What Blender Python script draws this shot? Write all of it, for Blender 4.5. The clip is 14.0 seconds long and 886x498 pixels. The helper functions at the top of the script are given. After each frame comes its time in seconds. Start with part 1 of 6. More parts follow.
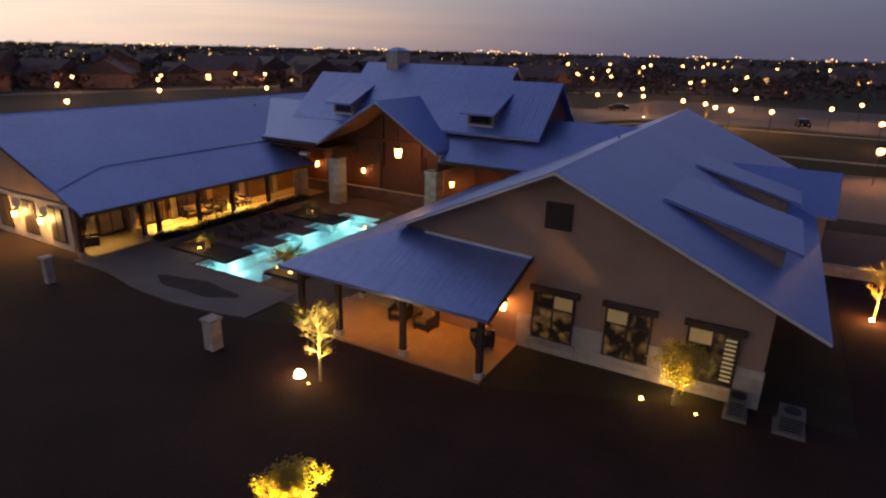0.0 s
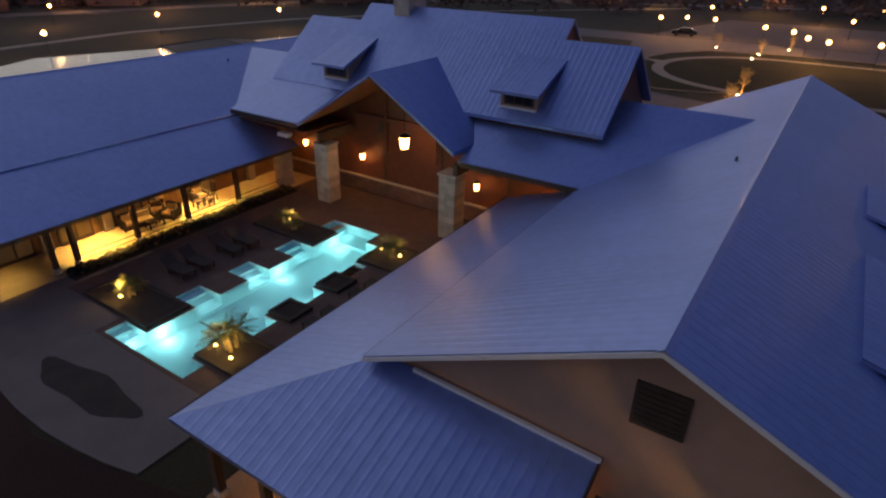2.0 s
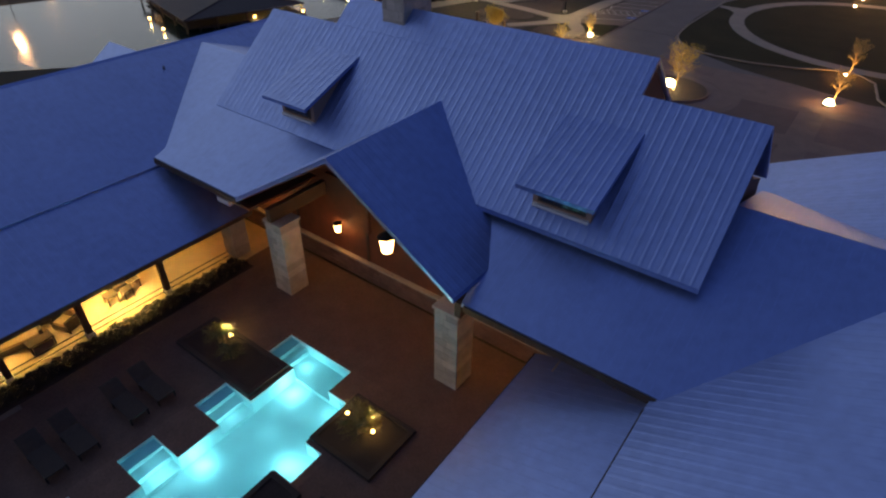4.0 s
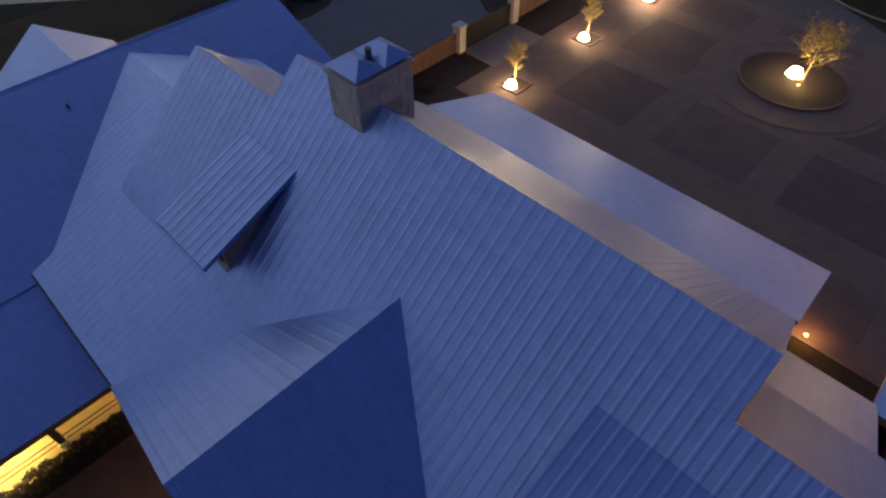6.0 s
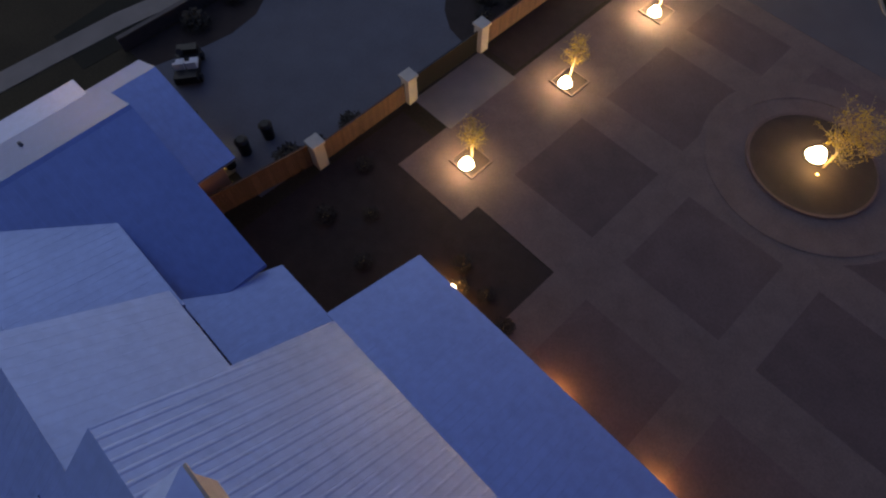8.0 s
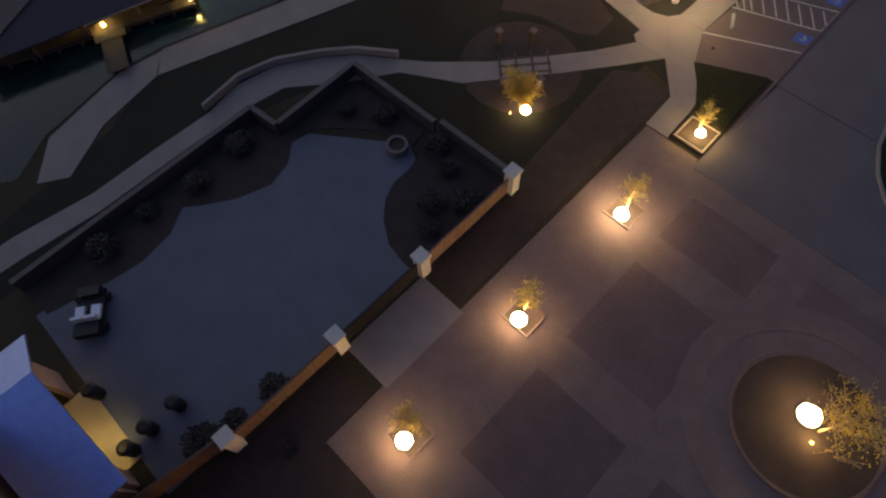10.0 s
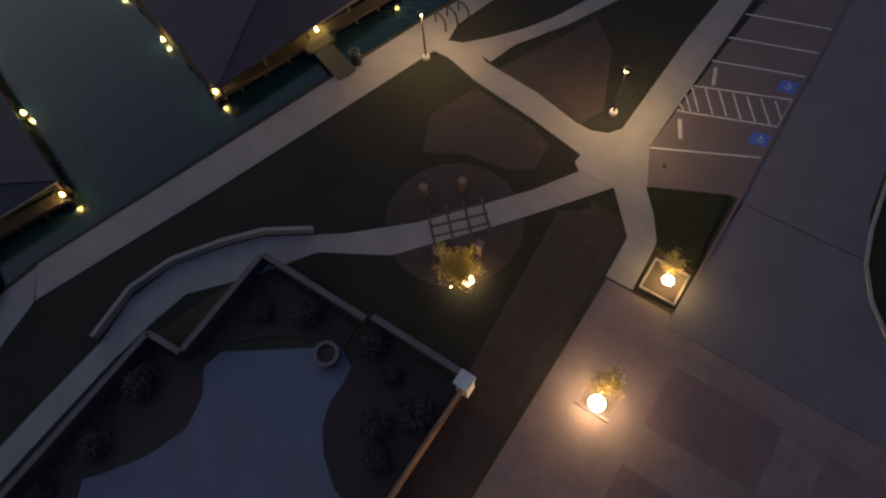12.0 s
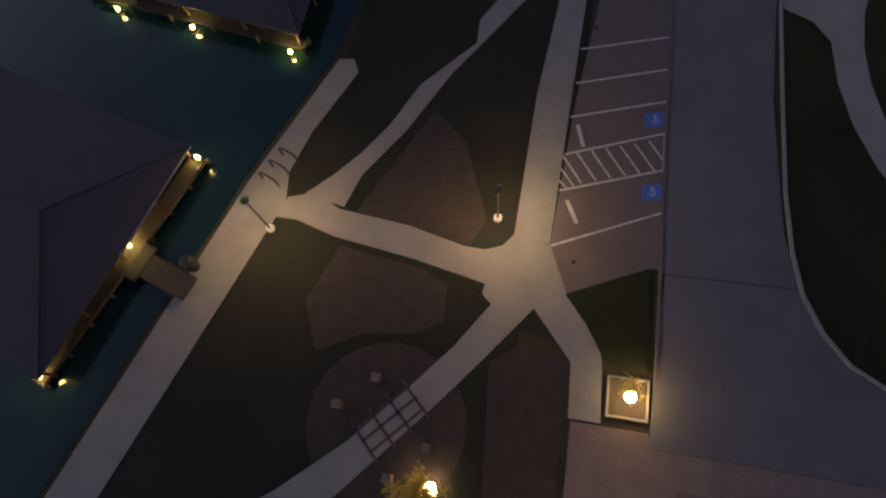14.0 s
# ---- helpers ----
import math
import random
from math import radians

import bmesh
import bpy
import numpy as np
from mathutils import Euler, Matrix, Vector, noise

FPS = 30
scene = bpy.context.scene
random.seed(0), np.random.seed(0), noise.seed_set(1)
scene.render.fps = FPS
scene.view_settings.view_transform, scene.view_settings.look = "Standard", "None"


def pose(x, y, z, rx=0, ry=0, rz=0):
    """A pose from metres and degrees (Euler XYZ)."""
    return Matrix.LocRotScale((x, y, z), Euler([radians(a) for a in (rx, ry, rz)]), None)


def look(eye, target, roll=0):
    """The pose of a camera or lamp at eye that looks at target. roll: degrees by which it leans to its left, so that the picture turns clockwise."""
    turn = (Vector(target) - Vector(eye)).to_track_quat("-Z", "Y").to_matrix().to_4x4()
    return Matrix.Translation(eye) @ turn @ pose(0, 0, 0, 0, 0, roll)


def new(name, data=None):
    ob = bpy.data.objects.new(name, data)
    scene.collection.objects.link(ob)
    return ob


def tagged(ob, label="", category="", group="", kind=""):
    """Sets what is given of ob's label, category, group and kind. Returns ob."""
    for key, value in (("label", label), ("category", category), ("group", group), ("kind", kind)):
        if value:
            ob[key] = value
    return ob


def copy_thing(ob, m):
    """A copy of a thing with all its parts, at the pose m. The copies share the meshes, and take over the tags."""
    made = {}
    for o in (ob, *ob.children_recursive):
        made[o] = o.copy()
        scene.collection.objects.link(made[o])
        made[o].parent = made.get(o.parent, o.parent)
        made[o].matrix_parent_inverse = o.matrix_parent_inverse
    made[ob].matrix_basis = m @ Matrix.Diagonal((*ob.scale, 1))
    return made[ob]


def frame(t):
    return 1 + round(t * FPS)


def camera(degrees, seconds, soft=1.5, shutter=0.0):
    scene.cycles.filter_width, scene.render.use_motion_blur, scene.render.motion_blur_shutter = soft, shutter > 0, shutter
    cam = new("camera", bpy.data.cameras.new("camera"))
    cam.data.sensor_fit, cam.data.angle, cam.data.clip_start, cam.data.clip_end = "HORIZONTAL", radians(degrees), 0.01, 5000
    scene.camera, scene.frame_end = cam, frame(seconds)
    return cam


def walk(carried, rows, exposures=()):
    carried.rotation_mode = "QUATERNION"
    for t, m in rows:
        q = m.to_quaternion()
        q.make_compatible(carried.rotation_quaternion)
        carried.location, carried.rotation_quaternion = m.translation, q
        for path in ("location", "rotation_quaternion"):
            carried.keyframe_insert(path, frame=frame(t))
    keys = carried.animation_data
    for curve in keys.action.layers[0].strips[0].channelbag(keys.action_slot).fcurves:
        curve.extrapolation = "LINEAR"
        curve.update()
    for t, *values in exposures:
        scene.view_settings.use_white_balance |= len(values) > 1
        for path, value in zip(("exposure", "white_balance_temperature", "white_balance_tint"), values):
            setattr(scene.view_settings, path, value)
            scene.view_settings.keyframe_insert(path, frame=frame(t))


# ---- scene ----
cam = camera(74.17, 14.0, soft=2.3)
# seconds, place, heading, tilt, lean
PATH = [
    (0, 24.526, -33.704, 11.567, 29.32, -18.80, 1.38),
    (0.5, 23.293, -31.118, 11.998, 30.53, -20.92, 1.39),
    (1, 21.997, -28.408, 12.499, 31.93, -23.09, 1.43),
    (1.5, 20.568, -25.551, 13.031, 32.67, -25.20, 1.18),
    (2, 19.017, -22.614, 13.585, 32.90, -27.15, 1.14),
    (2.5, 17.475, -19.937, 14.219, 33.29, -28.97, 1.13),
    (3, 15.819, -17.166, 14.879, 33.50, -30.66, 1.12),
    (3.2, 15.121, -15.977, 15.140, 33.78, -31.40, 1.11),
    (5.3, 8.642, -3.095, 18.100, 42.83, -43.75, -0.77),
    (5.5, 7.997, -1.974, 18.299, 43.61, -45.01, -0.87),
    (6, 6.411, 0.783, 19.066, 44.94, -48.83, -0.60),
    (6.5, 4.643, 3.545, 19.717, 45.36, -52.47, 0.14),
    (7, 2.963, 6.284, 20.424, 45.30, -56.26, 0.54),
    (7.5, 1.428, 9.082, 21.547, 45.62, -60.55, 0.52),
    (8, -0.219, 12.075, 22.574, 46.59, -62.56, -0.53),
    (8.5, -2.011, 15.169, 23.450, 47.64, -63.27, -2.47),
    (9, -3.851, 18.180, 24.298, 48.38, -63.89, -3.43),
    (9.2, -4.562, 19.253, 24.596, 48.41, -64.03, -3.57),
    (11.3, -10.296, 28.666, 24.833, 46.46, -62.83, -7.34),
    (11.5, -10.880, 29.537, 24.854, 45.46, -63.08, -7.66),
    (12, -12.276, 31.806, 24.955, 42.46, -63.92, -8.77),
    (12.5, -13.584, 34.156, 25.098, 39.18, -64.98, -9.65),
    (13, -14.798, 36.493, 25.220, 35.75, -66.13, -10.52),
    (13.5, -15.735, 38.906, 25.285, 29.76, -67.57, -11.47),
    (14, -16.348, 41.366, 25.205, 21.10, -69.24, -12.44),
]


def flown(x, y, z, yaw, tilt, lean):
    return Matrix.Translation((x, y, z)) @ pose(0, 0, 0, 90 + tilt, 0, yaw) @ pose(0, 0, 0, 0, 0, lean)


# the clip's white balance drifts to neutral over its first seconds; it brightens over the dark forecourt
TINT = [(0.0, 0.0, 7900, 18), (1.4, 0.0, 7900, 18), (2.2, 0.0, 7350, 15), (3.2, 0.0, 6750, 11), (5.3, 0.05, 6500, 10), (6.0, -0.05, 6500, 10), (7.0, 0.1, 6750, 10), (7.6, 0.05, 6700, 10), (8.5, 0.26, 6850, 11), (9.2, 0.2, 6950, 11), (11.3, 0.15, 6600, 10), (13.0, 0.0, 6500, 10), (14.0, 0.0, 6500, 10)]
walk(cam, [(r[0], flown(*r[1:])) for r in PATH], TINT)

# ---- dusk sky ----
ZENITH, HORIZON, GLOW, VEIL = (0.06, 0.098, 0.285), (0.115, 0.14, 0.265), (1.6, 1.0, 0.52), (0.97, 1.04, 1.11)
world = bpy.data.worlds.new("dusk")
scene.world = world
world.use_nodes = True
wt = world.node_tree
sky = wt.nodes.new("ShaderNodeTexSky")
sky.sky_type = "NISHITA"
sky.sun_disc = False
sky.sun_elevation = radians(1.0)
sky.sun_rotation = radians(-85)
sky.altitude = 100
sky.air_density, sky.dust_density, sky.ozone_density = 1.0, 0.5, 3.0
# afterglow over the west horizon, deep blue overhead, thin cloud streaks
N, LN = wt.nodes.new, wt.links.new


def calc(op, a, b=None):
    n = N("ShaderNodeMath")
    n.operation = op
    for i, v in enumerate((a, b)):
        if v is None:
            continue
        if isinstance(v, (int, float)):
            n.inputs[i].default_value = v
        else:
            LN(v, n.inputs[i])
    return n.outputs[0]


def mixed(fac, a, b):
    n = N("ShaderNodeMix")
    n.data_type = "RGBA"
    LN(fac, n.inputs[0])
    for i, v in ((6, a), (7, b)):
        if isinstance(v, tuple):
            n.inputs[i].default_value = (*v, 1)
        else:
            LN(v, n.inputs[i])
    return n.outputs[2]


way = N("ShaderNodeTexCoord").outputs["Generated"]
sep = N("ShaderNodeSeparateXYZ")
LN(way, sep.inputs[0])
height = calc("MAXIMUM", sep.outputs[2], 0.0)
low = calc("POWER", calc("SUBTRACT", 1.0, height), 5.0)
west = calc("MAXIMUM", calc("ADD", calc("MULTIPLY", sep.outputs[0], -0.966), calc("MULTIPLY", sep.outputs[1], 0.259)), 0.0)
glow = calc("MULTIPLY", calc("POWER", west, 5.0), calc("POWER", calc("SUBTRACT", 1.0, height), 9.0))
streak = N("ShaderNodeTexNoise")
streak.inputs["Scale"].default_value, streak.inputs["Detail"].default_value = 3.0, 3.0
stretch = N("ShaderNodeVectorMath")
stretch.operation = "MULTIPLY"
stretch.inputs[1].default_value = (1.0, 1.0, 16.0)
LN(way, stretch.inputs[0])
LN(stretch.outputs[0], streak.inputs["Vector"])
cloud = calc("MULTIPLY", calc("SUBTRACT", streak.outputs["Fac"], 0.5), 1.6)
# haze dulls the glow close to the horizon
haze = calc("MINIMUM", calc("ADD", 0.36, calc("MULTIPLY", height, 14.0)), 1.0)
dome = mixed(low, ZENITH, HORIZON)
# the east has already gone dark
east = calc("MINIMUM", calc("MAXIMUM", calc("SUBTRACT", 0.92, calc("MULTIPLY", sep.outputs[0], 0.35)), 0.3), 1.3)
dim = N("ShaderNodeVectorMath")
dim.operation = "SCALE"
LN(dome, dim.inputs[0])
LN(east, dim.inputs["Scale"])
dome = dim.outputs[0]
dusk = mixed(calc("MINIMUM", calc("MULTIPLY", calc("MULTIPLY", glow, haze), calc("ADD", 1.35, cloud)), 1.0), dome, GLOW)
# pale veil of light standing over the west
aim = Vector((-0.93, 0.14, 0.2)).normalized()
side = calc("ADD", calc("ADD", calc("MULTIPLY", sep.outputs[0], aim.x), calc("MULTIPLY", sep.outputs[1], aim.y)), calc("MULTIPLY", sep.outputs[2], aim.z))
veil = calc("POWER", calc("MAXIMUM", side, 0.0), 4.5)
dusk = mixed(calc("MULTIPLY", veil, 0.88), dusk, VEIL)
# and a fainter one low over the unseen south, added to brighten the roofs
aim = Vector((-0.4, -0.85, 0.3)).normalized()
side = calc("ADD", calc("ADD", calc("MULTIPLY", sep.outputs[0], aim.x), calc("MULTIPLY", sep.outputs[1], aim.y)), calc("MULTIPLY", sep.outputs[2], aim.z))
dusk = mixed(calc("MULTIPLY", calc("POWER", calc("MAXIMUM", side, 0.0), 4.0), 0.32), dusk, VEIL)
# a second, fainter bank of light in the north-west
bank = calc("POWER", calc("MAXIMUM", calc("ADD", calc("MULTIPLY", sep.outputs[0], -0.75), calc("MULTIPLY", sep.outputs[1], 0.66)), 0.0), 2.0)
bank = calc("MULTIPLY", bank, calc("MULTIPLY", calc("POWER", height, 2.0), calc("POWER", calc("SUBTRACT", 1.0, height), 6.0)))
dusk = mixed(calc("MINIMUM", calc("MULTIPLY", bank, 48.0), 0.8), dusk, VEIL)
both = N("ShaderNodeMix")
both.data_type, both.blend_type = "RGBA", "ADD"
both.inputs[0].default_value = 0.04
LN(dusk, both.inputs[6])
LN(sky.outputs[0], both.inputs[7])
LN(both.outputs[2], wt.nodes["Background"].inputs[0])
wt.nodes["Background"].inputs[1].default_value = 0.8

WARM, AMBER, WHITE = (1.0, 0.55, 0.2), (1.0, 0.44, 0.11), (1.0, 0.66, 0.36)


def lamp(place, watts, colour=WARM, radius=0.08, name="bulb_light"):
    data = bpy.data.lights.new(name, "POINT")
    data.energy, data.color, data.shadow_soft_size = watts * 3.0, colour, radius
    ob = new(name, data)
    ob.location = place
    return ob


# ---- materials ----
def material(name, colour, rough=0.8, metal=0.0, vary=0.25, scale=3.0, fine=40.0, bump=0.15, per_object=0.0, spec=0.5):
    """Two scales of noise on colour, fine relief."""
    m = bpy.data.materials.new(name)
    m.use_nodes = True
    nt = m.node_tree
    b = nt.nodes["Principled BSDF"]
    tc = nt.nodes.new("ShaderNodeTexCoord")
    geo = nt.nodes.new("ShaderNodeNewGeometry")
    n1, n2 = nt.nodes.new("ShaderNodeTexNoise"), nt.nodes.new("ShaderNodeTexNoise")
    n1.inputs["Scale"].default_value, n2.inputs["Scale"].default_value = scale, fine
    n1.inputs["Detail"].default_value = 4
    for n in (n1, n2):
        nt.links.new(geo.outputs["Position"], n.inputs["Vector"])
    mix = nt.nodes.new("ShaderNodeMath")
    mix.operation = "ADD"
    nt.links.new(n1.outputs["Fac"], mix.inputs[0])
    nt.links.new(n2.outputs["Fac"], mix.inputs[1])
    ramp = nt.nodes.new("ShaderNodeMapRange")
    ramp.inputs["From Min"].default_value, ramp.inputs["From Max"].default_value = 0.6, 1.4
    ramp.inputs["To Min"].default_value, ramp.inputs["To Max"].default_value = 1 - vary, 1 + vary
    nt.links.new(mix.outputs[0], ramp.inputs["Value"])
    value = ramp.outputs[0]
    if per_object:
        info = nt.nodes.new("ShaderNodeObjectInfo")
        r2 = nt.nodes.new("ShaderNodeMapRange")
        r2.inputs["To Min"].default_value, r2.inputs["To Max"].default_value = 1 - per_object, 1 + per_object
        nt.links.new(info.outputs["Random"], r2.inputs["Value"])
        mul = nt.nodes.new("ShaderNodeMath")
        mul.operation = "MULTIPLY"
        nt.links.new(value, mul.inputs[0])
        nt.links.new(r2.outputs[0], mul.inputs[1])
        value = mul.outputs[0]
    col = nt.nodes.new("ShaderNodeVectorMath")
    col.operation = "SCALE"
    col.inputs[0].default_value = colour
    nt.links.new(value, col.inputs["Scale"])
    nt.links.new(col.outputs[0], b.inputs["Base Color"])
    b.inputs["Roughness"].default_value, b.inputs["Metallic"].default_value = rough, metal
    b.inputs["Specular IOR Level"].default_value = spec
    if bump:
        bp = nt.nodes.new("ShaderNodeBump")
        bp.inputs["Strength"].default_value, bp.inputs["Distance"].default_value = bump, 0.02
        nt.links.new(n2.outputs["Fac"], bp.inputs["Height"])
        nt.links.new(bp.outputs[0], b.inputs["Normal"])
    return m


def glowing(name, colour, strength):
    m = bpy.data.materials.new(name)
    m.use_nodes = True
    b = m.node_tree.nodes["Principled BSDF"]
    b.inputs["Base Color"].default_value = (*colour, 1)
    b.inputs["Emission Color"].default_value = (*colour, 1)
    b.inputs["Emission Strength"].default_value = strength
    return m


ROOF = material("roof_metal", (0.268, 0.358, 0.64), 0.4, 0.75, 0.12, 0.25, 3.0, 0.05, 0.03)
SEAM = material("roof_seam", (0.268, 0.358, 0.64), 0.38, 0.75, 0.10, 1.0, 8.0, 0.05)
TRIM = material("white_trim", (0.7, 0.68, 0.64), 0.6, 0, 0.08, 2, 20, 0.05)
TAUPE = material("taupe_siding", (0.37, 0.23, 0.16), 0.85, 0, 0.15, 1.2, 30, 0.2)
STONE = material("limestone", (0.48, 0.41, 0.33), 0.85, 0, 0.25, 2.5, 25, 0.5, 0.18)
STUCCO = material("cream_stucco", (0.46, 0.38, 0.28), 0.9, 0, 0.12, 2, 40, 0.3)
BROWNSTONE = material("brown_stone", (0.17, 0.10, 0.07), 0.9, 0, 0.25, 2.5, 20, 0.5, 0.15)
CEDAR = material("cedar_wood", (0.11, 0.036, 0.017), 0.7, 0, 0.3, 2.5, 30, 0.3)
DARKWOOD = material("dark_stained_timber", (0.055, 0.034, 0.022), 0.7, 0, 0.3, 3, 30, 0.3)
TURF = material("mown_turf", (0.019, 0.021, 0.0085), 0.95, 0, 0.4, 0.3, 9, 0.5, spec=0.15)
PARKTURF = material("park_turf", (0.0145, 0.0145, 0.0085), 0.95, 0, 0.45, 0.3, 9, 0.5, spec=0.3)
GRASS = material("dark_grass", (0.036, 0.029, 0.014), 0.95, 0, 0.45, 0.35, 9, 0.6, spec=0.3)
DORMANT = material("dormant_lawn", (0.036, 0.0155, 0.011), 0.95, 0, 0.45, 0.35, 9, 0.6, spec=0.3)
MULCH = material("mulch_bed", (0.031, 0.021, 0.0165), 0.95, 0, 0.4, 1.5, 25, 0.8)
CONCRETE = material("pale_concrete", (0.20, 0.178, 0.152), 0.85, 0, 0.2, 0.8, 25, 0.2)
PAVER = material("brown_pavers", (0.115, 0.07, 0.05), 0.85, 0, 0.3, 1.2, 15, 0.4, 0.15)
PLAZA = material("stamped_plaza", (0.104, 0.069, 0.062), 0.8, 0, 0.25, 0.7, 12, 0.3, 0.15)
BAND = material("pale_paver_band", (0.138, 0.098, 0.084), 0.85, 0, 0.22, 1.0, 14, 0.3, 0.06)
ASPHALT = material("asphalt", (0.105, 0.08, 0.068), 0.85, 0, 0.2, 0.5, 40, 0.3)
GLASS = material("window_glass", (0.02, 0.022, 0.026), 0.08, 0, 0.05, 1, 5, 0.0)
BLACK = material("black_metal", (0.02, 0.02, 0.02), 0.5, 0.5, 0.1, 3, 20, 0.1)
PAINT = material("road_paint", (0.36, 0.34, 0.3), 0.7, 0, 0.35, 3, 12, 0.1)
TANFLOOR = material("tan_floor_tile", (0.36, 0.27, 0.16), 0.75, 0, 0.15, 1.5, 20, 0.15)
CLAYFLOOR = material("clay_floor_tile", (0.36, 0.20, 0.09), 0.75, 0, 0.2, 1.5, 20, 0.15)
# room light is put into these panes and slats as emission
GLASS_LIT = glowing("glowing_window_glass", (0.10, 0.062, 0.03), 0.2)
TRANSOM = glowing("glowing_transom_glass", (0.8, 0.6, 0.25), 0.045)
BLIND = glowing("glowing_blind_slats", (0.9, 0.75, 0.4), 0.11)
# panes whose mottled emission stands for a dim furnished room
PANE_GLOW = material("mottled_pane_glow", (0.03, 0.024, 0.02), 0.1, 0, 0.2, 2, 8, 0)
rt = PANE_GLOW.node_tree
rn, rr, rg = rt.nodes.new("ShaderNodeTexNoise"), rt.nodes.new("ShaderNodeMapRange"), rt.nodes.new("ShaderNodeNewGeometry")
rn.inputs["Scale"].default_value, rn.inputs["Detail"].default_value = 2.6, 6.0
rr.inputs["From Min"].default_value, rr.inputs["From Max"].default_value = 0.46, 0.74
rr.inputs["To Min"].default_value, rr.inputs["To Max"].default_value = 0.003, 0.11
rt.links.new(rg.outputs["Position"], rn.inputs["Vector"])
rt.links.new(rn.outputs["Fac"], rr.inputs["Value"])
rt.links.new(rr.outputs[0], rt.nodes["Principled BSDF"].inputs["Emission Strength"])
rt.nodes["Principled BSDF"].inputs["Emission Color"].default_value = (1.0, 0.6, 0.24, 1)
BULBY = glowing("garden_light_glow", (1.0, 0.68, 0.2), 9.0)
BULB = glowing("lamp_glow", (1.0, 0.5, 0.16), 14.0)
BULBW = glowing("uplight_glow", (1.0, 0.7, 0.35), 30.0)


# ---- building blocks ----
def part(name, bm, mat, parent=None, label="", smooth=False):
    me = bpy.data.meshes.new(name)
    bmesh.ops.recalc_face_normals(bm, faces=bm.faces)
    bm.to_mesh(me)
    bm.free()
    me.materials.append(mat)
    if smooth:
        for p in me.polygons:
            p.use_smooth = True
    ob = new(name, me)
    if parent:
        ob.parent = parent
    if label:
        ob["label"] = label
    return ob


def thing(name, label, category, group="", kind="", at=(0, 0, 0)):
    e = new(name)
    e.location = at
    e.empty_display_size = 0.1
    return tagged(e, label, category, group, kind)


def box(bm, x0, x1, y0, y1, z0, z1):
    v = [bm.verts.new(p) for p in ((x0, y0, z0), (x1, y0, z0), (x1, y1, z0), (x0, y1, z0), (x0, y0, z1), (x1, y0, z1), (x1, y1, z1), (x0, y1, z1))]
    for q in ((0, 3, 2, 1), (4, 5, 6, 7), (0, 1, 5, 4), (1, 2, 6, 5), (2, 3, 7, 6), (3, 0, 4, 7)):
        bm.faces.new([v[i] for i in q])
    return bm


def boxed(*b):
    bm = bmesh.new()
    for q in b:
        box(bm, *q)
    return bm


def prism(bm, pts, drop):
    """A polygon in space with a thickness straight down."""
    top = [bm.verts.new(p) for p in pts]
    low = [bm.verts.new((p[0], p[1], p[2] - drop)) for p in pts]
    bm.faces.new(top)
    bm.faces.new(low[::-1])
    n = len(pts)
    for i in range(n):
        bm.faces.new((top[i], low[i], low[(i + 1) % n], top[(i + 1) % n]))
    return bm


def wall_poly(bm, pts, push):
    """An upright polygon with a thickness along push."""
    a = [bm.verts.new(p) for p in pts]
    b = [bm.verts.new(Vector(p) + Vector(push)) for p in pts]
    bm.faces.new(a)
    bm.faces.new(b[::-1])
    n = len(pts)
    for i in range(n):
        bm.faces.new((a[i], b[i], b[(i + 1) % n], a[(i + 1) % n]))
    return bm


def sheet(name, pts, z, mat, label, category="path", depth=0.06):
    bm = prism(bmesh.new(), [(x, y, z) for x, y in pts], depth)
    return tagged(part(name, bm, mat), label, category, kind="structure")


def cone(bm, a, b, ra, rb, n=8):
    a, b = Vector(a), Vector(b)
    d = (b - a).normalized()
    u = d.orthogonal().normalized()
    w = d.cross(u)
    ra_ = [bm.verts.new(a + ra * (math.cos(6.2832 * i / n) * u + math.sin(6.2832 * i / n) * w)) for i in range(n)]
    rb_ = [bm.verts.new(b + rb * (math.cos(6.2832 * i / n) * u + math.sin(6.2832 * i / n) * w)) for i in range(n)]
    for i in range(n):
        bm.faces.new((ra_[i], ra_[(i + 1) % n], rb_[(i + 1) % n], rb_[i]))
    bm.faces.new(ra_[::-1])
    bm.faces.new(rb_)
    return bm


def clip(poly, nrm, d):
    out = []
    for i, p in enumerate(poly):
        q = poly[(i + 1) % len(poly)]
        a, b = p.dot(nrm) - d, q.dot(nrm) - d
        if a >= 0:
            out.append(p)
        if (a >= 0) != (b >= 0):
            out.append(p + (q - p) * (a / (a - b)))
    return out


def strip(bm, band, lift, drop):
    t = [bm.verts.new(p + Vector((0, 0, lift))) for p in band]
    l = [bm.verts.new(p - Vector((0, 0, drop))) for p in band]
    bm.faces.new(t)
    for i in range(len(t)):
        bm.faces.new((t[i], l[i], l[(i + 1) % len(t)], t[(i + 1) % len(t)]))


